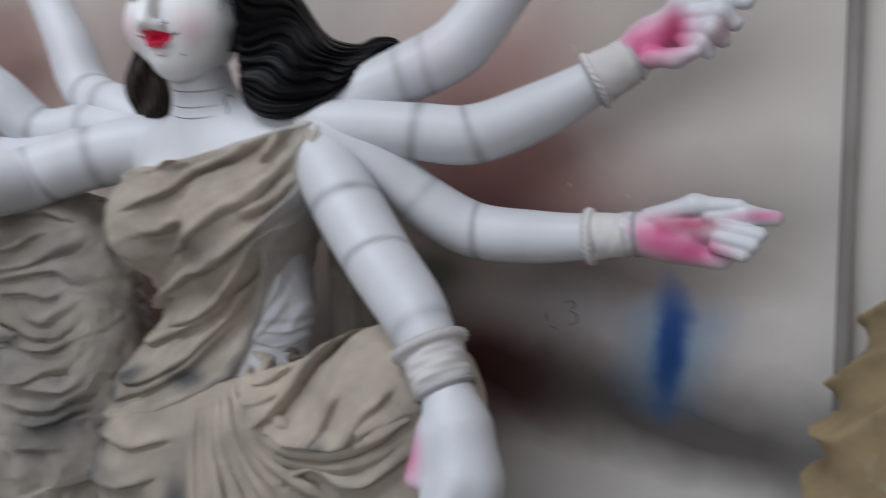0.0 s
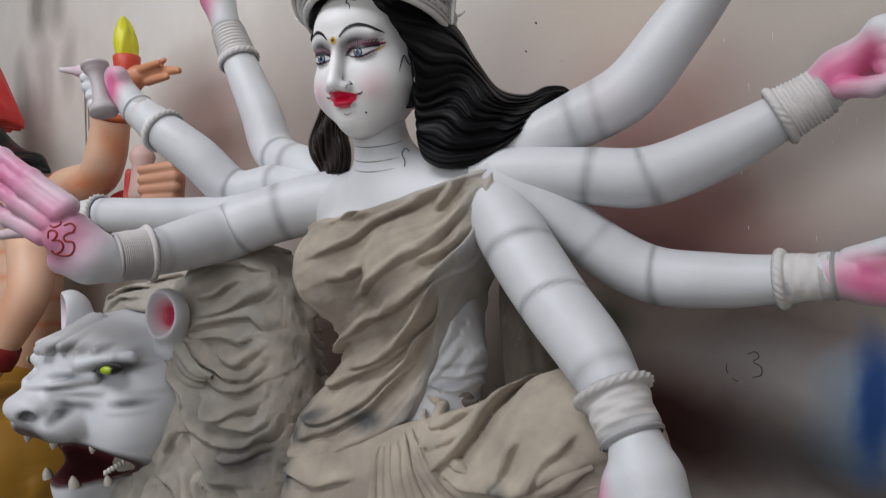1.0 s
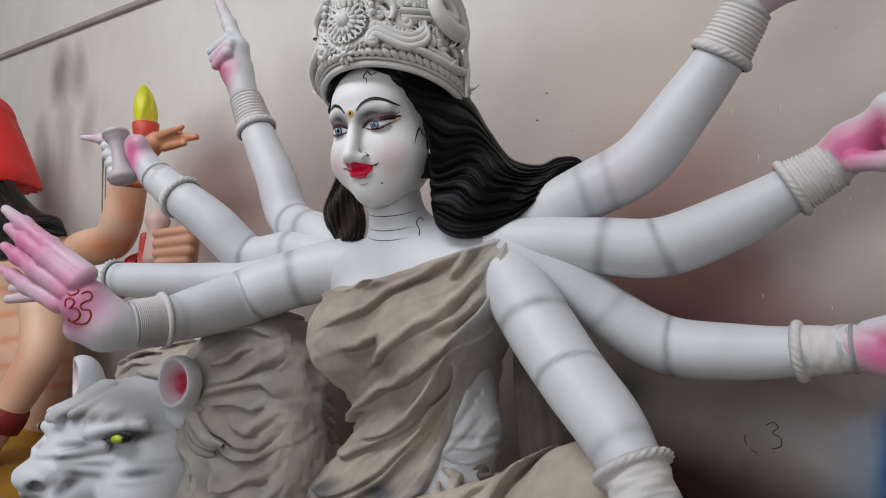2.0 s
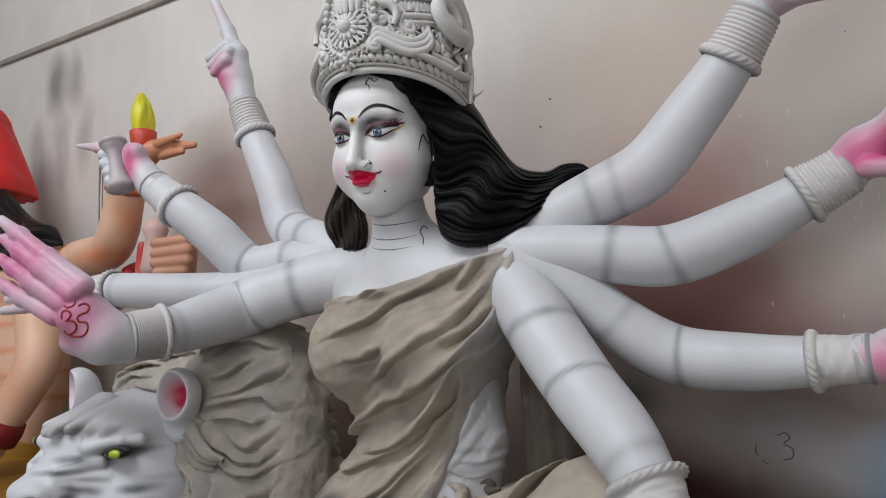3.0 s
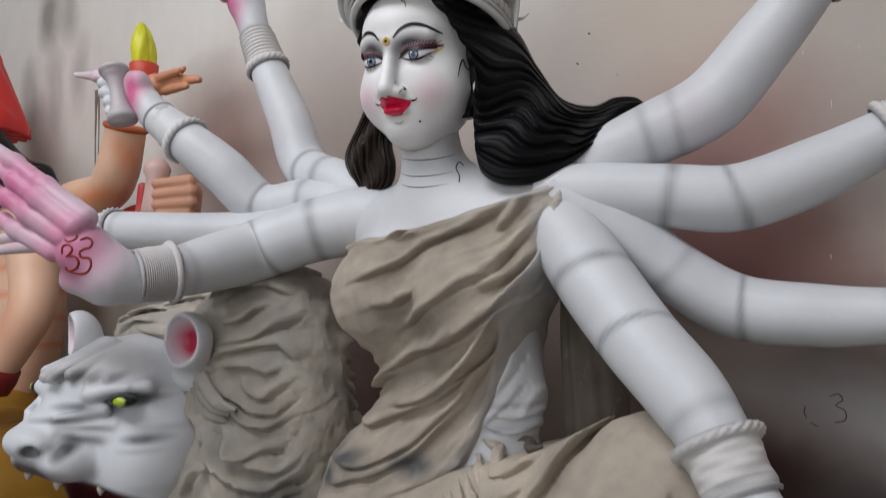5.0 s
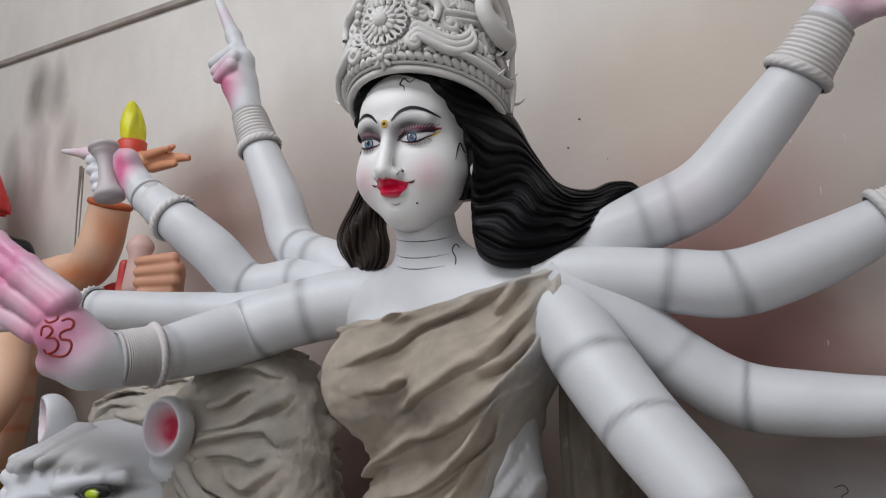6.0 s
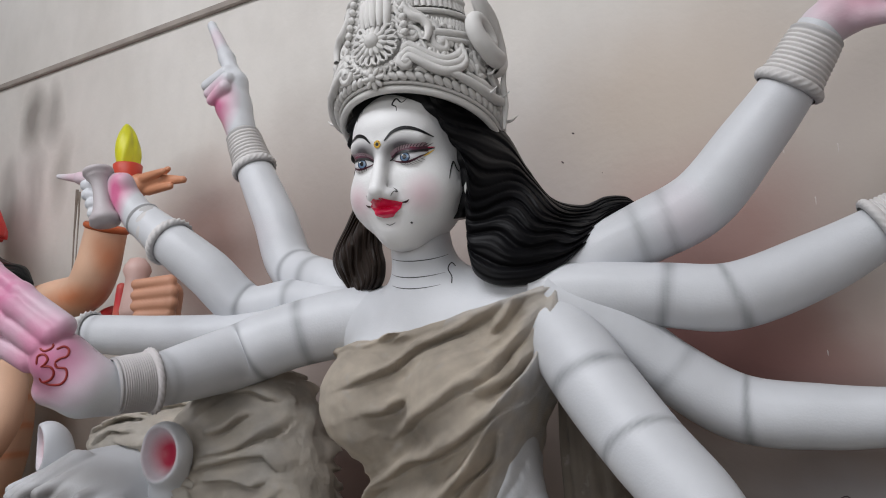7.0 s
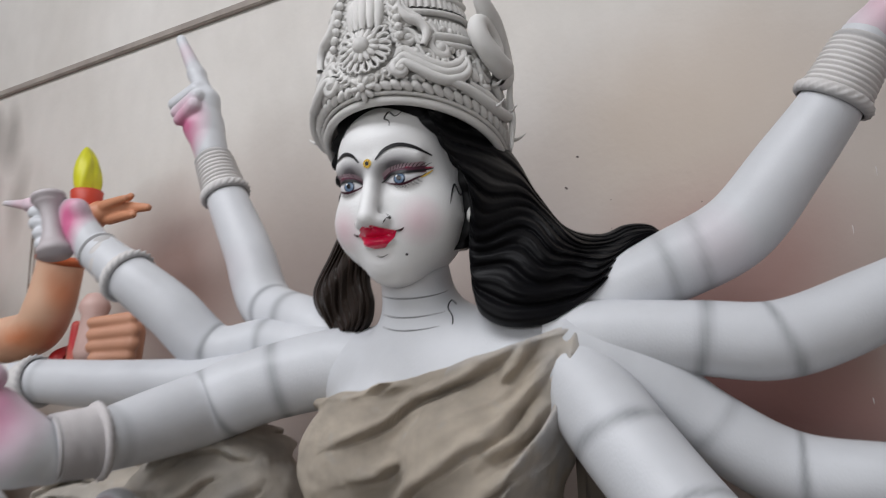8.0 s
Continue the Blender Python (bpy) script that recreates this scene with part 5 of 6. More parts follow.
def mane_folds(P):
    """Wet clay cloth pushed into hanging locks."""
    x, f, z = P[..., 0], P[..., 1], P[..., 2]
    n = lattice_noise(x * 26, f * 26, z * 26)
    xw, zw = x + 0.007 * n, z + 0.007 * lattice_noise(x * 24 + 9, f * 24, z * 24)
    r1 = np.abs(lattice_noise((0.7 * x - 0.7 * z) * 10, (0.7 * x + 0.75 * z + 0.5 * f) * 30, f * 5))
    face_side = np.clip((-0.36 - x) / 0.06, 0.15, 1)
    return (creased(xw, zw, MANE_CREASES, 0.015, 0.011) + creased(xw, zw, TUFT_CREASES, 0.011, 0.009) + 0.012 * np.sqrt(r1) * face_side - 0.006
            + 0.004 * n + 0.0025 * lattice_noise(x * 60, f * 60, z * 60) + 0.0012 * lattice_noise(x * 140, f * 140, z * 140))


def lion():
    sc = Sculpt()
    V, Q = skinned(lion_head, (-0.24, -0.12, -0.34), (0.24, 0.26, 0.2), 0.0042)
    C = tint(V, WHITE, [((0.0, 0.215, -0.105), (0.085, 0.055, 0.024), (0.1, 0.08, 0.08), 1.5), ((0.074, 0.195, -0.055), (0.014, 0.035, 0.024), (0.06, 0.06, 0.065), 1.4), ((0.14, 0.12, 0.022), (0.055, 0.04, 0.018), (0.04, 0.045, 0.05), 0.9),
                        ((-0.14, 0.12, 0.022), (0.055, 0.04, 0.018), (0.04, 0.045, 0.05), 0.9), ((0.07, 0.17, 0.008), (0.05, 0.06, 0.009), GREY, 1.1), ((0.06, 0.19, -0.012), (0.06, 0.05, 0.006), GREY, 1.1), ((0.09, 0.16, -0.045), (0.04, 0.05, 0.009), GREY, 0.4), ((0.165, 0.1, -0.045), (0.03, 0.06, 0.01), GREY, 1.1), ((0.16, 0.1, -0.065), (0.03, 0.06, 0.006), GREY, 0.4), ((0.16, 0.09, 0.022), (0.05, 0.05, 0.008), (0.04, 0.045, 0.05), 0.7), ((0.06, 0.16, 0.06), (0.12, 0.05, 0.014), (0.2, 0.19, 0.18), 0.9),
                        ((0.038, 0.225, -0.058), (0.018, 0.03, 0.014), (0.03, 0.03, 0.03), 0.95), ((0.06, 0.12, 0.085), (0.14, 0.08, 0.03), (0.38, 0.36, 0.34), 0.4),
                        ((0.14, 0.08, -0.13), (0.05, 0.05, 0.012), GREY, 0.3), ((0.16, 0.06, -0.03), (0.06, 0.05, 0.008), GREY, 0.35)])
    m = mouth_field(V)
    w = np.clip(1 - (m - 0.004) / 0.008, 0, 1)[:, None]
    C = C * (1 - w) + np.array((0.05, 0.03, 0.035)) * w
    w = np.clip(1 - (m + 0.001) / 0.005, 0, 1)[:, None]
    C = C * (1 - w) + np.array((0.08, 0.008, 0.01)) * w
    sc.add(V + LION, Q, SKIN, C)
    for s in (-1, 1):
        c = np.array((s * 0.139, 0.121, 0.022))
        V, Q = skinned(lambda P: ball(P, c, (0.031, 0.022, 0.0125)), c - 0.035, c + 0.035, 0.0022)
        w = np.clip(3.0 - np.sqrt((((V - c - (s * 0.016, 0.018, 0)) / (0.0115, 0.0115, 0.0085)) ** 2).sum(-1)) * 2.6, 0, 1)[:, None]
        sc.add(V + LION, Q, GLOSS, np.array((0.01, 0.01, 0.01)) * (1 - w) + np.array((0.38, 0.5, 0.02)) * w)
    for c, n, r in (((0.187, 0.03, 0.118), (0.2, 0.97, 0.08), 0.047), ((-0.195, 0.025, 0.112), (-0.3, 0.94, 0.0), 0.045)):
        V, Q = skinned(lambda P: ear_field(P, c, n, r), np.array(c) - (r + 0.03, r + 0.04, r + 0.11), np.array(c) + r + 0.03, 0.0032)
        k = np.array(n) / np.linalg.norm(n)
        C = tint(V, WHITE, [(np.array(c) + k * 0.01, 0.045, ROSE, 0.5), (np.array(c) - k * 0.012 + (0.006, 0, 0), 0.034, (0.42, 0.012, 0.05), 1.4)])
        out = np.sqrt((((V - np.array(c)) / (0.92, 0.92, 1.12)) ** 2).sum(-1)) > r * 0.97
        C[out] = WHITE
        sc.add(V + LION, Q, SKIN, C)
    # rough clay edge where the mane was pressed against the face
    rnd = random.Random(8)
    for k in range(16):
        t = k / 15
        z = 0.1 - 0.33 * t
        x = 0.197 - 0.5 * (t - 0.4) ** 2 * (t > 0.4) - 0.03 * (t < 0.1)
        p = LION + (x, 0.012 - 0.02 * t, z)
        L = rnd.uniform(0.04, 0.075)
        rod(sc, [(p[0] - 0.012, p[1] + 0.012, p[2] + 0.022, 0.004), (*p, rnd.uniform(0.01, 0.014)), (p[0] + L * 0.5, p[1] - 0.005, p[2] - L * 0.55, 0.012), (p[0] + L, p[1] - 0.02, p[2] - L * 0.8, 0.005)], CLAY, np.array((0.62, 0.585, 0.53)) * rnd.uniform(0.9, 1.05), 10, 0.004,
            lambda e, ph: 1 + 0.2 * np.sin(3 * ph + 40 * e) + 0.1 * np.sin(7 * ph - 130 * e))
    # teeth and tongue
    for x, f, z, dz, r in ((0.052, 0.185, -0.112, -0.022, 0.009), (-0.052, 0.185, -0.112, -0.022, 0.009), (0.052, 0.15, -0.21, 0.03, 0.0105), (-0.052, 0.15, -0.21, 0.03, 0.0105), (0.09, 0.13, -0.128, -0.022, 0.0085), (0.095, 0.105, -0.21, 0.024, 0.009)):
        p = LION + (x, f, z)
        rod(sc, [(*p, r), (p[0], p[1] + 0.002, p[2] + dz * 0.4, r * 0.8), (p[0], p[1] + 0.003, p[2] + dz * 0.75, r * 0.2)], GLOSS, (0.5, 0.46, 0.4), 10)
    for k in range(9):
        p = LION + (0.122 + 0.002 * k, 0.125 - 0.006 * k, -0.178 + 0.003 * k)
        lathe(sc, [(0.0, -0.006), (0.0045, -0.004), (0.0045, 0.004), (0.0, 0.006)], p, (0, 0, 1), GLOSS, (0.6, 0.58, 0.52), 8)
    V, Q = skinned(mane_field, (-0.98, -0.16, -0.88), (-0.22, 0.3, -0.05), 0.004)
    n = lattice_noise(*(V * 5).T)[:, None]
    C = np.array((0.62, 0.57, 0.5)) * (1 + 0.1 * n)
    w = (0.5 * np.clip(lattice_noise(*(V * 16 + 7).T), 0, 1))[:, None]
    C = C * (1 - w) + np.array((0.64, 0.64, 0.63)) * w
    # dark patch where mane meets skirt: shade put into the colour
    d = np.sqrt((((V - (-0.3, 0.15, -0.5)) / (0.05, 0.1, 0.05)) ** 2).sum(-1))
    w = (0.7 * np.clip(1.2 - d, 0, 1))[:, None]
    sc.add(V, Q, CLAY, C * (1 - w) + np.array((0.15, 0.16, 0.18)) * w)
    lathe(sc, [(0.25 - 0.05 * t, -0.85 + t * (FLOOR + 0.85)) for t in np.linspace(0, 1, 6)], (-0.5, 0.05, 0), (0, 0, 1), CLAY, DUN, 40)
    return sc


lion().thing("lion_statue", "white painted clay lion with open red mouth and rough mane", "statue")


# ---- the orange statue behind ----
def attendant():
    sc = Sculpt()
    FLESH, ORANGE, SCARLET = (0.78, 0.49, 0.34), (0.72, 0.2, 0.06), (0.62, 0.012, 0.01)
    # upper arm and raised forearm, open at the wrist
    rows = spline([(-1.95, -0.16, 0.08, 0.08), (-1.76, -0.15, 0.115, 0.068), (-1.533, -0.15, 0.142, 0.062), (-1.36, -0.14, 0.155, 0.06), (-1.285, -0.13, 0.21, 0.06), (-1.25, -0.125, 0.275, 0.057), (-1.226, -0.12, 0.325, 0.055)], 0.008)
    V, Q, s, phi = sweep(rows, 36)
    C = tint(V, FLESH, [((-1.3, -0.06, 0.13), (0.2, 0.1, 0.04), ORANGE, 0.8), ((-1.58, -0.13, 0.15), (0.02, 0.2, 0.1), ORANGE, 0.8), ((-1.2, -0.1, 0.22), (0.03, 0.1, 0.09), ORANGE, 0.6)])
    sc.add(V, Q, SKIN, C)
    lathe(sc, [(0.054, -0.012), (0.06, -0.008), (0.061, 0.0), (0.057, 0.006), (0.05, 0.004), (0.045, -0.03), (0.0, -0.032)], (-1.226, -0.12, 0.328), (0.3, 0.0, 1), SKIN, (0.45, 0.1, 0.03), 36)
    # palm with the lotus bud
    fingers(sc, [[(-1.23, -0.16, 0.40, 0.035), (-1.17, -0.16, 0.44, 0.036)], [(-1.15, -0.17, 0.452, 0.026), (-1.09, -0.185, 0.455, 0.018), (-1.0, -0.2, 0.444, 0.01)],
                 [(-1.12, -0.16, 0.46, 0.015), (-1.045, -0.165, 0.468, 0.009)], [(-1.12, -0.19, 0.465, 0.014), (-1.055, -0.19, 0.482, 0.008)], [(-1.13, -0.18, 0.43, 0.015), (-1.03, -0.18, 0.427, 0.01)]],
            (0.6, 0.27, 0.15), [((-1.19, -0.13, 0.43), 0.05, SCARLET, 0.7)], 0.004, 0.004)
    lathe(sc, [(0.0, -0.05), (0.03, -0.045), (0.036, -0.02), (0.04, 0.02), (0.036, 0.024), (0.0, 0.02)], (-1.185, -0.15, 0.485), (0, 0, 1), SKIN, (0.6, 0.06, 0.03), 28)
    def bud(P):
        q = P - np.array((-1.187, -0.15, 0.5))
        h = np.clip(q[..., 2] / 0.135, 0, 1)
        r = 0.046 * np.clip(1 - h, 0, 1) ** 0.75 * (0.62 + 1.1 * h)
        ang = np.arctan2(q[..., 1], q[..., 0] + 0.012 * h)
        fold = 0.8 + 0.3 * np.abs(np.sin(1.5 * ang + 0.5 * h)) + 0.04 * np.sin(7 * ang + 9 * h)
        d = np.sqrt((q[..., 0] + 0.012 * h) ** 2 + q[..., 1] ** 2) - r * fold
        return np.maximum(0.6 * d, np.maximum(-q[..., 2], q[..., 2] - 0.133))

    V, Q = skinned(bud, (-1.26, -0.23, 0.49), (-1.11, -0.07, 0.65), 0.003)
    sc.add(V, Q, SKIN, np.array((0.66, 0.64, 0.02)) * (1 + 0.12 * lattice_noise(*(V * 40).T))[:, None])
    # the second hand, closed round a pale staff head
    lathe(sc, [(0.0, 0.0), (0.04, 0.002), (0.045, 0.03), (0.036, 0.08), (0.03, 0.12), (0.038, 0.14), (0.034, 0.155), (0.02, 0.175), (0.0, 0.18)], (-1.145, -0.17, 0.06), (-0.03, 0, 1), SKIN, (0.62, 0.42, 0.38), 28)
    fingers(sc, [[(-1.05, -0.2, 0.13, 0.04), (-1.06, -0.2, 0.07, 0.04)], [(-1.0, -0.17, 0.16, 0.018), (-1.09, -0.13, 0.155, 0.014)], [(-0.99, -0.17, 0.13, 0.018), (-1.09, -0.13, 0.125, 0.014)],
                 [(-0.99, -0.17, 0.1, 0.018), (-1.09, -0.13, 0.096, 0.014)], [(-1.0, -0.17, 0.072, 0.017), (-1.08, -0.13, 0.068, 0.013)], [(-1.24, -0.18, 0.06, 0.022), (-1.22, -0.17, 0.16, 0.014)]],
            (0.6, 0.3, 0.19), [((-1.22, -0.17, 0.13), (0.04, 0.1, 0.08), (0.65, 0.03, 0.05), 0.9)], 0.009, 0.004)
    lathe(sc, [(0.03, -0.03), (0.05, -0.025), (0.055, 0.0), (0.05, 0.025), (0.03, 0.03)], (-1.3, -0.2, 0.06), (1, 0, 0.4), SKIN, (0.35, 0.01, 0.01), 28)
    # trunk, lowered arm with a red bangle, cloth
    V, Q = skinned(lambda P: join(ball(P, (-2.03, -0.17, -0.2), (0.24, 0.15, 0.4)), limb(P, (-1.8, -0.15, 0.08), (-2.2, -0.17, 0.1), 0.1, 0.1), 0.08), (-2.4, -0.36, -0.62), (-1.62, 0.05, 0.25), 0.01)
    C = np.tile(np.array(FLESH), (len(V), 1))
    for k in range(5):
        w = (0.6 * np.exp(-((V[:, 2] - 0.02 + 0.09 * k - 0.25 * (V[:, 0] + 1.9) ** 2 - 0.1 * (V[:, 0] + 1.9)) / 0.012) ** 2))[:, None]
        C = C * (1 - w) + np.array(ORANGE) * w
    sc.add(V, Q, SKIN, C)
    rows = spline([(-1.8, -0.12, 0.06, 0.08), (-1.68, -0.08, -0.06, 0.072), (-1.6, -0.04, -0.19, 0.066), (-1.63, 0.0, -0.3, 0.06), (-1.68, 0.04, -0.4, 0.052), (-1.71, 0.06, -0.46, 0.05)], 0.01)
    V, Q, s, phi = sweep(rows, 32)
    sc.add(V, Q, SKIN, tint(V, FLESH, [((-1.62, -0.05, -0.25), (0.08, 0.2, 0.12), ORANGE, 0.45)]))
    lathe(sc, [(0.05, -0.04), (0.064, -0.036), (0.068, 0.0), (0.064, 0.036), (0.05, 0.04)], (-1.675, 0.035, -0.395), (0.35, -0.3, 0.9), SKIN, (0.22, 0.012, 0.012), 32)
    fingers(sc, [[(-1.7, 0.06, -0.45, 0.048), (-1.74, 0.09, -0.53, 0.05)], [(-1.7, 0.1, -0.5, 0.02), (-1.72, 0.14, -0.56, 0.018)], [(-1.74, 0.12, -0.52, 0.02), (-1.77, 0.15, -0.58, 0.018)]], FLESH, [((-1.71, 0.14, -0.53), 0.03, SCARLET, 0.9)], 0.006, 0.006)

    def cloth(P):
        d = join(limb(P, (-2.05, -0.1, -0.62), (-1.76, 0.0, -0.85), 0.2, 0.25), limb(P, (-1.76, 0.0, -0.85), (-1.6, 0.05, -1.25), 0.25, 0.24), 0.1)
        n = lattice_noise(*np.moveaxis(P * 5, -1, 0))
        return d - 0.02 * np.abs(np.sin(P[..., 0] * 34 + P[..., 2] * 9 + 2 * n))

    V, Q = skinned(cloth, (-2.3, -0.36, -1.35), (-1.3, 0.36, -0.25), 0.012)
    sc.add(V, Q, SKIN, np.array((0.32, 0.16, 0.014)) * (1 + 0.15 * lattice_noise(*(V * 6).T))[:, None])
    lathe(sc, [(0.3 + 0.05 * t, -1.2 + t * (FLOOR + 1.2)) for t in np.linspace(0, 1, 6)], (-1.7, 0.0, 0), (0, 0, 1), SKIN, (0.32, 0.16, 0.014), 40)
    # head with a red turban, and black hair over the shoulder
    V, Q = skinned(lambda P: np.maximum(limb(P, (-2.3, -0.12, 0.7), (-2.23, -0.12, 0.44), 0.11, 0.175), 0.43 - P[..., 2]) - 0.008 * np.sin(P[..., 0] * 50 + P[..., 2] * 14) ** 2, (-2.5, -0.32, 0.4), (-2.03, 0.1, 0.85), 0.008)
    sc.add(V, Q, SKIN, np.array(SCARLET))
    V, Q = skinned(lambda P: ball(P, (-2.24, -0.1, 0.3), (0.14, 0.16, 0.2)), (-2.42, -0.3, 0.06), (-2.06, 0.1, 0.54), 0.01)
    sc.add(V, Q, SKIN, np.array(FLESH))
    hair_sheet(sc, [(-2.1, -0.14, 0.46), (-1.97, -0.12, 0.39), (-1.85, -0.12, 0.315), (-1.72, -0.1, 0.275), (-1.62, -0.1, 0.25), (-1.57, -0.1, 0.2)],
               [(-2.16, -0.1, 0.3), (-2.08, -0.08, 0.16), (-1.95, -0.06, 0.12), (-1.8, -0.06, 0.15), (-1.68, -0.06, 0.175), (-1.57, -0.1, 0.185)], (0.6, 0.75, 0.1), 0.05, 7, 5, (0.012, 0.012, 0.012))
    return sc


attendant().thing("attendant_statue", "orange-skinned painted statue with red turban and ochre dhoti", "statue")


# ---- the clay figure at the other side ----
def clay_figure():
    sc = Sculpt()

    def field(P):
        x, f, z = P[..., 0], P[..., 1], P[..., 2]
        d = join(ball(P, (1.2, -0.12, -0.55), (0.24, 0.14, 0.4)), limb(P, (1.2, -0.1, -0.6), (1.15, -0.05, -1.2), 0.2, 0.26), 0.1)
        n = lattice_noise(x * 6, f * 6, z * 6)
        a = (z - 0.5 * (x - 1.1)) / 0.085 + 0.7 * n
        saw = a - np.floor(a)
        return d - 0.034 * np.where(saw < 0.75, saw / 0.75, (1 - saw) / 0.25) ** 2 - 0.006 * n

    V, Q = skinned(field, (0.86, -0.36, -1.3), (1.5, 0.2, -0.1), 0.008)
    sc.add(V, Q, CLAY, np.array((0.5, 0.39, 0.22)) * (1 + 0.2 * lattice_noise(*(V * 5).T))[:, None])
    lathe(sc, [(0.3, -1.15), (0.32, -1.4), (0.35, FLOOR)], (1.16, -0.07, 0), (0, 0, 1), CLAY, (0.4, 0.3, 0.17), 40)
    return sc


clay_figure().thing("draped_clay_statue", "unpainted ochre clay statue in heavy folded drapery", "statue")


# ---- the workshop ----
def spray_wall():
    """Beige plaster dulled by years of sprayed paint round the statues, with some shade painted in."""
    m, nt, b = material("oversprayed_shaded_plaster", 0.72)
    c = ramp(nt, noise_tex(nt, 1.6, 6), [(0.3, (0.6, 0.57, 0.53)), (0.7, (0.71, 0.685, 0.65))])
    c = mix(nt, c, ramp(nt, noise_tex(nt, 14.0, 7, stretch=(1, 1, 0.6)), [(0.3, (0.9, 0.9, 0.9)), (0.7, (1.05, 1.05, 1.05))]), 0.35, "MULTIPLY")
    tc = nt.nodes.new("ShaderNodeTexCoord")
    wn = nt.nodes.new("ShaderNodeTexNoise")
    wn.inputs["Scale"].default_value, wn.inputs["Detail"].default_value = 3.5, 4
    nt.links.new(tc.outputs["Object"], wn.inputs[0])
    warp = nt.nodes.new("ShaderNodeVectorMath")
    warp.operation = "MULTIPLY_ADD"
    warp.inputs[1].default_value, warp.inputs[2].default_value = (0.16, 0, 0.16), (-0.08, 0, -0.08)
    nt.links.new(wn.outputs["Color"], warp.inputs[0])
    add = nt.nodes.new("ShaderNodeVectorMath")
    add.operation = "ADD"
    nt.links.new(tc.outputs["Object"], add.inputs[0])
    nt.links.new(warp.outputs[0], add.inputs[1])
    for (x, z), (rx, rz), turn, col, k in SPRAY_AND_SHADE:
        mp = nt.nodes.new("ShaderNodeMapping")
        mp.vector_type = "TEXTURE"
        mp.inputs["Location"].default_value = (x, 0.41, z)
        mp.inputs["Rotation"].default_value = (0, radians(turn), 0)
        mp.inputs["Scale"].default_value = (rx, 1, rz)
        nt.links.new(add.outputs[0], mp.inputs[0])
        g = nt.nodes.new("ShaderNodeTexGradient")
        g.gradient_type = "SPHERICAL"
        nt.links.new(mp.outputs[0], g.inputs[0])
        c = mix(nt, c, col, ramp(nt, g.outputs["Fac"], [(0.0, (0, 0, 0)), (0.75, (k, k, k))]))
    nt.links.new(c, b.inputs["Base Color"])
    bump(nt, b, noise_tex(nt, 45.0, 7), 0.35, 0.0025)
    return m


MAROON, UMBER, SHADE_GREY = (0.1, 0.022, 0.02), (0.2, 0.13, 0.1), (0.09, 0.08, 0.078)
# the dark low patches, right and left, are partly shade put into the colour
SPRAY_AND_SHADE = [
    ((0.1, -0.1), (1.0, 0.8), 0, (0.3, 0.2, 0.17), 0.55), ((-0.75, 0.15), (0.95, 0.6), 0, (0.3, 0.21, 0.18), 0.6),
    ((0.33, 0.13), (0.28, 0.26), 0, (0.3, 0.1, 0.09), 0.8), ((0.32, -0.06), (0.34, 0.16), 8, MAROON, 0.85),
    ((0.42, -0.05), (0.4, 0.16), 8, (0.26, 0.1, 0.09), 0.7), ((-1.15, 0.27), (0.45, 0.32), 30, (0.24, 0.13, 0.11), 0.75),
    ((0.55, -0.26), (0.4, 0.12), 0, (0.15, 0.11, 0.1), 0.8), ((0.36, -0.46), (0.36, 0.16), 12, MAROON, 1.0),
    ((0.75, -0.53), (0.55, 0.13), 12, SHADE_GREY, 0.95), ((0.2, -0.25), (0.1, 0.08), 0, (0.06, 0.1, 0.07), 0.7),
    ((0.62, -0.35), (0.3, 0.1), 10, (0.34, 0.33, 0.34), 0.7), ((0.7, -0.39), (0.13, 0.15), 0, (0.1, 0.24, 0.4), 0.7),
    ((0.7, -0.38), (0.05, 0.17), -3, (0.008, 0.075, 0.28), 1.0), ((0.703, -0.36), (0.035, 0.13), -3, (0.006, 0.05, 0.2), 0.9),
    ((-0.6, -0.45), (0.45, 0.5), 0, (0.13, 0.075, 0.06), 0.95), ((0.25, 0.45), (0.3, 0.25), 0, (0.55, 0.44, 0.33), 0.5), ((0.6, 0.35), (0.7, 0.55), 0, (0.45, 0.38, 0.33), 0.5),
    ((-2.27, 0.95), (0.12, 0.17), 0, (0.24, 0.22, 0.2), 0.9), ((-2.12, 0.95), (0.08, 0.17), 0, (0.3, 0.28, 0.26), 0.7), ((-2.45, 0.65), (0.09, 0.2), 0, (0.36, 0.34, 0.32), 0.7), ((-2.22, 0.67), (0.09, 0.22), 0, (0.36, 0.34, 0.32), 0.7), ((-2.04, 0.68), (0.08, 0.2), 0, (0.38, 0.36, 0.33), 0.7),
    ((-2.22, 0.63), (0.05, 0.17), 0, (0.52, 0.5, 0.47), 0.9), ((-2.45, 0.61), (0.05, 0.15), 0, (0.52, 0.5, 0.47), 0.9), ((-1.4, -0.75), (0.9, 0.6), 0, (0.1, 0.07, 0.045), 0.9), ((-1.5, -0.5), (0.8, 0.5), 0, (0.16, 0.11, 0.07), 0.8),
]


def slab(name, lo, hi, mat, label, kind="structure", bevel=0.0, place=PLACE):
    bm = bmesh.new()
    bmesh.ops.create_cube(bm, size=1)
    for v in bm.verts:
        v.co = [a + (b - a) * (c + 0.5) for a, b, c in zip(lo, hi, v.co)]
    if bevel:
        bmesh.ops.bevel(bm, geom=bm.edges[:], offset=bevel, segments=2, affect="EDGES")
    me = bpy.data.meshes.new(name)
    bm.to_mesh(me)
    bm.free()
    me.materials.append(mat)
    ob = new(name, me)
    ob.matrix_world = place
    return tagged(ob, label, name.split("_")[0], kind=kind)


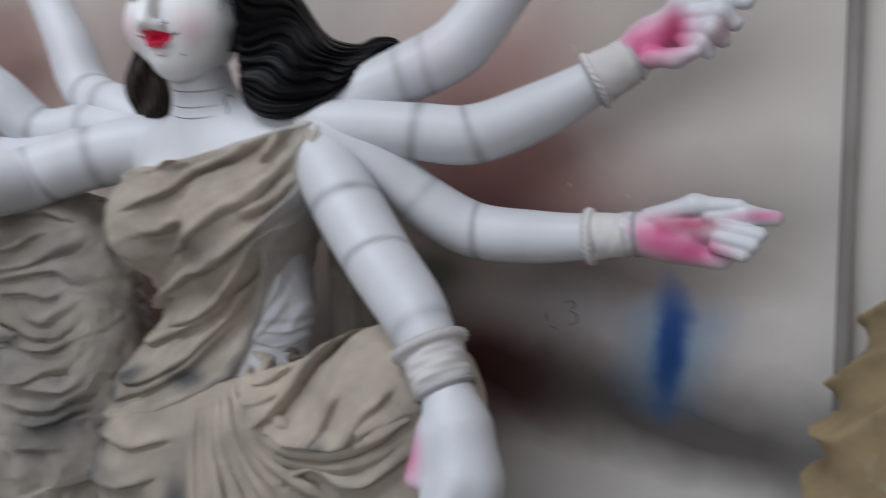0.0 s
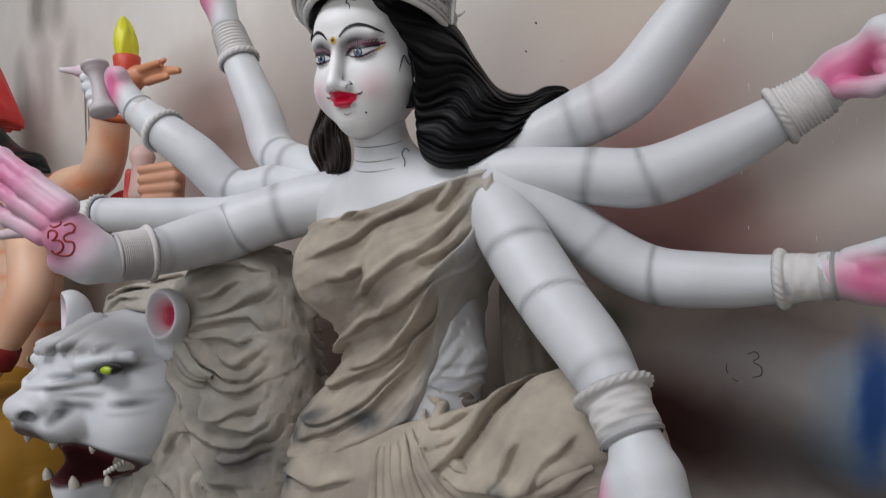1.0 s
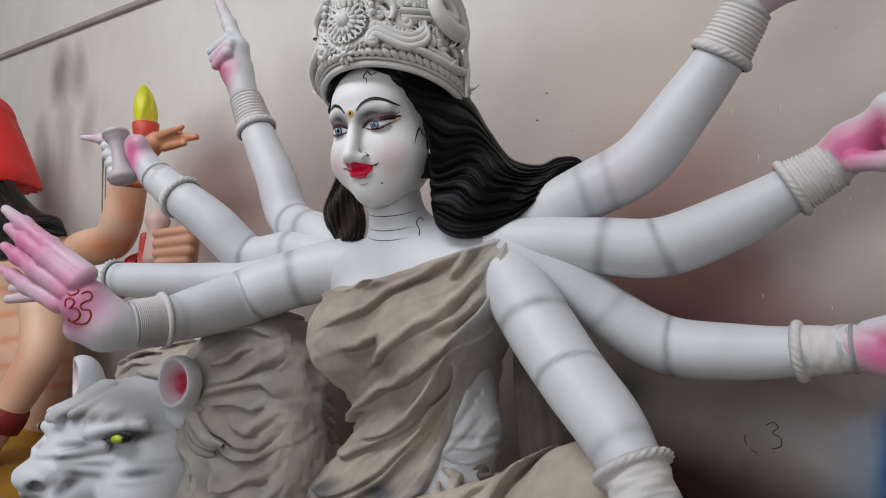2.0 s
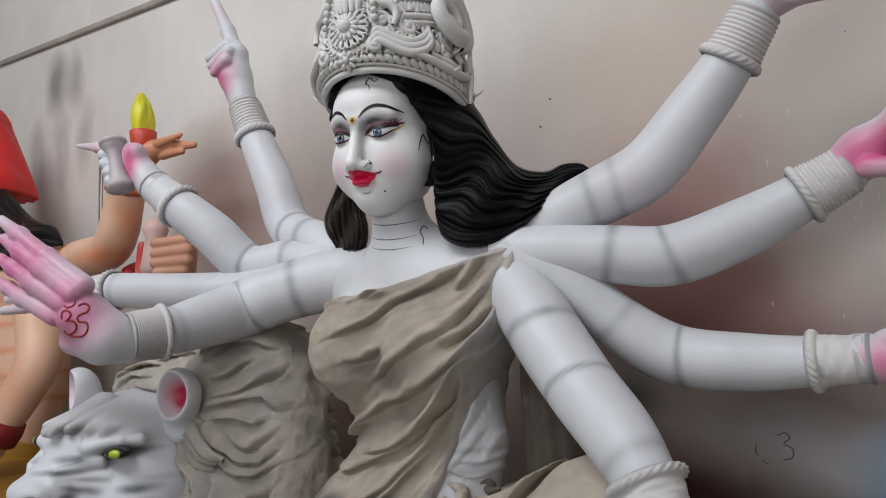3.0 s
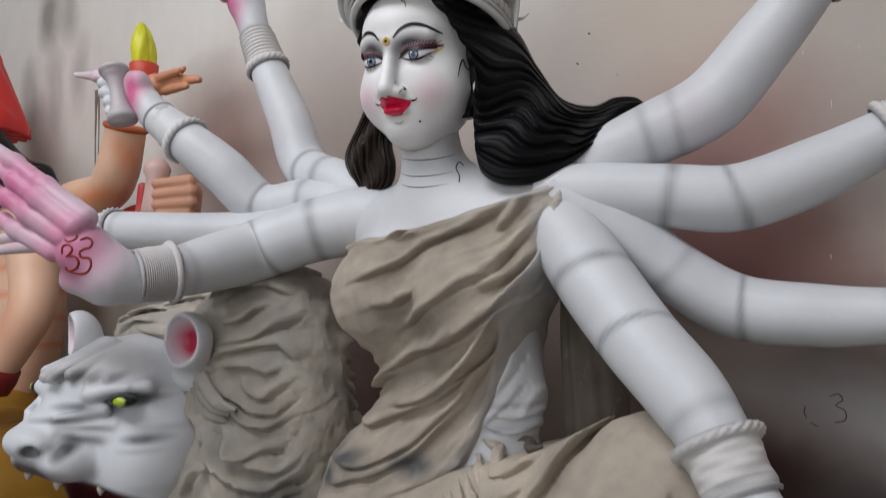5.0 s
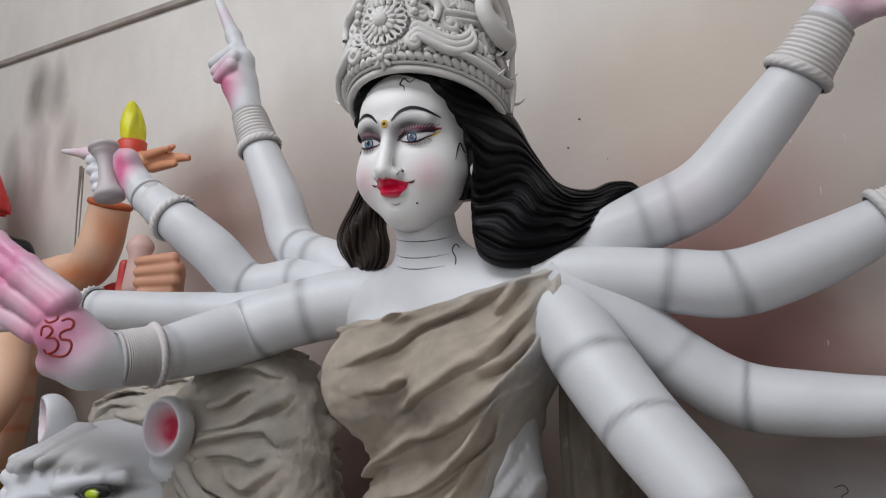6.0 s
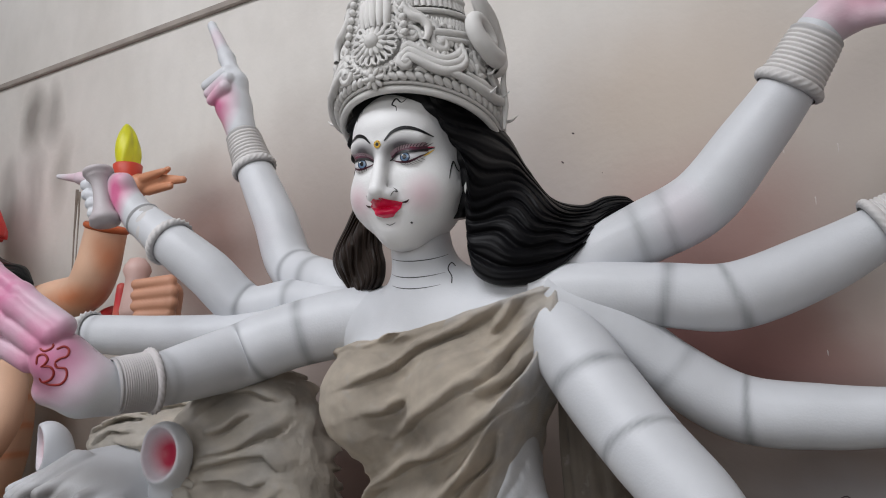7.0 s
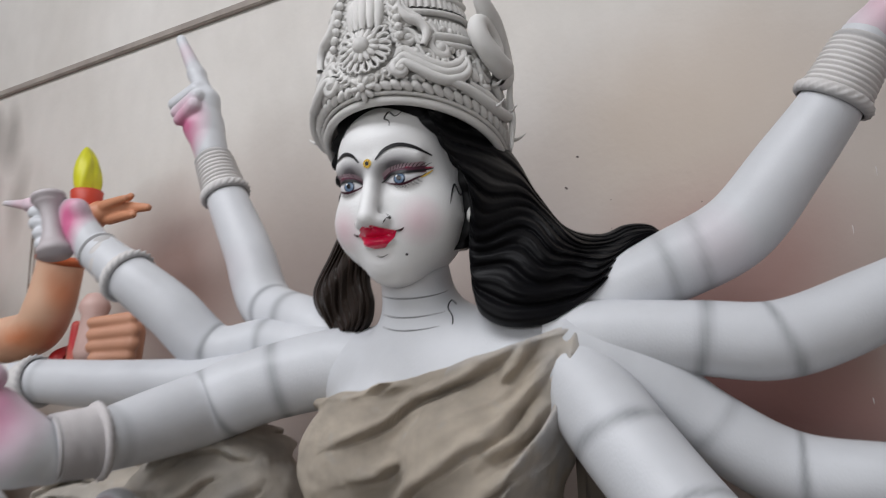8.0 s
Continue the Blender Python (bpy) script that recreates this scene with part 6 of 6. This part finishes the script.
WALL = spray_wall()
BATTEN = mottled("weathered_strip", (0.27, 0.235, 0.21), (0.38, 0.34, 0.3), 0.8, 9.0, 0.002, 60.0)
slab("wall_north", (-4.2, 0.41, FLOOR), (3.0, 0.56, 2.7), WALL, "beige plaster wall with sprayed paint stains and painted-in shade")
slab("floor", (-4.2, -5.2, FLOOR - 0.1), (3.0, 0.56, FLOOR), FLOOR_MAT, "dusty grey concrete floor")
slab("ceiling", (-4.2, -5.2, 2.7), (3.0, 0.56, 2.85), PLASTER, "grey plaster ceiling")
slab("wall_east", (3.0, -5.2, FLOOR), (3.15, 0.56, 2.7), PLASTER, "grey plaster side wall")
slab("wall_west", (-4.35, -5.2, FLOOR), (-4.2, 0.56, 2.7), PLASTER, "grey plaster side wall")
slab("wall_south_east", (1.6, -5.35, FLOOR), (3.0, -5.2, 2.7), PLASTER, "grey plaster wall beside the wide doorway")
slab("wall_south_west", (-4.2, -5.35, FLOOR), (-2.6, -5.2, 2.7), PLASTER, "grey plaster wall beside the wide doorway")
slab("wall_south_lintel", (-2.6, -5.35, 0.9), (1.6, -5.2, 2.7), PLASTER, "grey plaster lintel over the wide doorway")
strip = slab("trim", (-3.6, 0.395, -0.012), (1.3, 0.412, 0.012), BATTEN, "thin weathered brown strip along the wall", bevel=0.003)
strip.matrix_world = PLACE @ pose(-1.737, 0, 1.112, 0, 3.2, 0)
slab("wall_edge_trim", (0.99, 0.375, FLOOR), (1.012, 0.41, 0.3), mottled("grey_board", (0.2, 0.18, 0.17), (0.3, 0.28, 0.26), 0.8, 6.0, 0.002, 70.0), "grey upright board against the wall", bevel=0.005)

# small marks on the wall: a scribbled figure, drips and specks of paint
INKED = mottled("dark_pencil", (0.05, 0.035, 0.035), (0.11, 0.08, 0.08), 0.8, 20.0, 0.0005, 60.0)
SPLASH = mottled("pale_paint_drops", (0.6, 0.55, 0.54), (0.7, 0.66, 0.64), 0.6, 20.0, 0.0005, 60.0)


def mark(name, rows, mat, label):
    sc = Sculpt()
    for pts in rows:
        V, Q, s, phi = sweep(spline([(a, -0.41 + 0.0002, c, w) for a, c, w in pts], 0.004), 8)
        sc.add(V, Q, mat, (1, 1, 1))
    ob = sc.thing(name, label, "mark")
    ob["kind"] = "structure"


mark("wall_scribble", [[(0.5, -0.318, 0.0008), (0.514, -0.312, 0.0010), (0.521, -0.322, 0.0010), (0.51, -0.332, 0.0009), (0.524, -0.34, 0.0010), (0.524, -0.356, 0.0010), (0.508, -0.362, 0.0008)],
                       [(0.462, -0.338, 0.0007), (0.46, -0.35, 0.0010), (0.464, -0.358, 0.0007)], [(0.47, -0.366, 0.0007), (0.476, -0.37, 0.0008), (0.482, -0.372, 0.0008)]], INKED, "dark scribbled figure on the plaster wall")
rnd = random.Random(4)
drips = []
for k in range(26):
    a, c = rnd.uniform(0.12, 0.75), rnd.uniform(-0.2, 0.35)
    drips.append([(a, c, 0.0005), (a + 0.001, c - 0.003, 0.001), (a + 0.001, c - 0.006 - rnd.uniform(0, 0.01), 0.0004)])
mark("paint_splashes", drips, SPLASH, "tiny pale paint drops on the sprayed wall")
specks = []
for k in range(14):
    a, c = rnd.uniform(-0.2, 0.9), rnd.uniform(0.2, 0.8)
    specks.append([(a, c, 0.0004), (a + 0.001, c - 0.001, 0.001), (a + 0.002, c - 0.002, 0.0004)])
specks += [[(0.06, 0.414, 0.001), (0.063, 0.413, 0.0019), (0.066, 0.411, 0.001)], [(0.032, 0.355, 0.001), (0.035, 0.353, 0.0019), (0.038, 0.35, 0.001)]]
mark("wall_specks", specks, INKED, "small dark specks on the plaster wall")
STAIN = mottled("brown_drip_stain", (0.16, 0.125, 0.1), (0.26, 0.22, 0.19), 0.8, 30.0, 0.0005, 60.0)
mark("drip_stains", [[(-1.915, 0.6, 0.008), (-1.918, 0.52, 0.006), (-1.922, 0.42, 0.004), (-1.92, 0.2, 0.004)], [(-1.9, 0.59, 0.006), (-1.898, 0.5, 0.004), (-1.9, 0.4, 0.003), (-1.905, 0.25, 0.002)]], STAIN, "brown drip stains down the plaster wall")
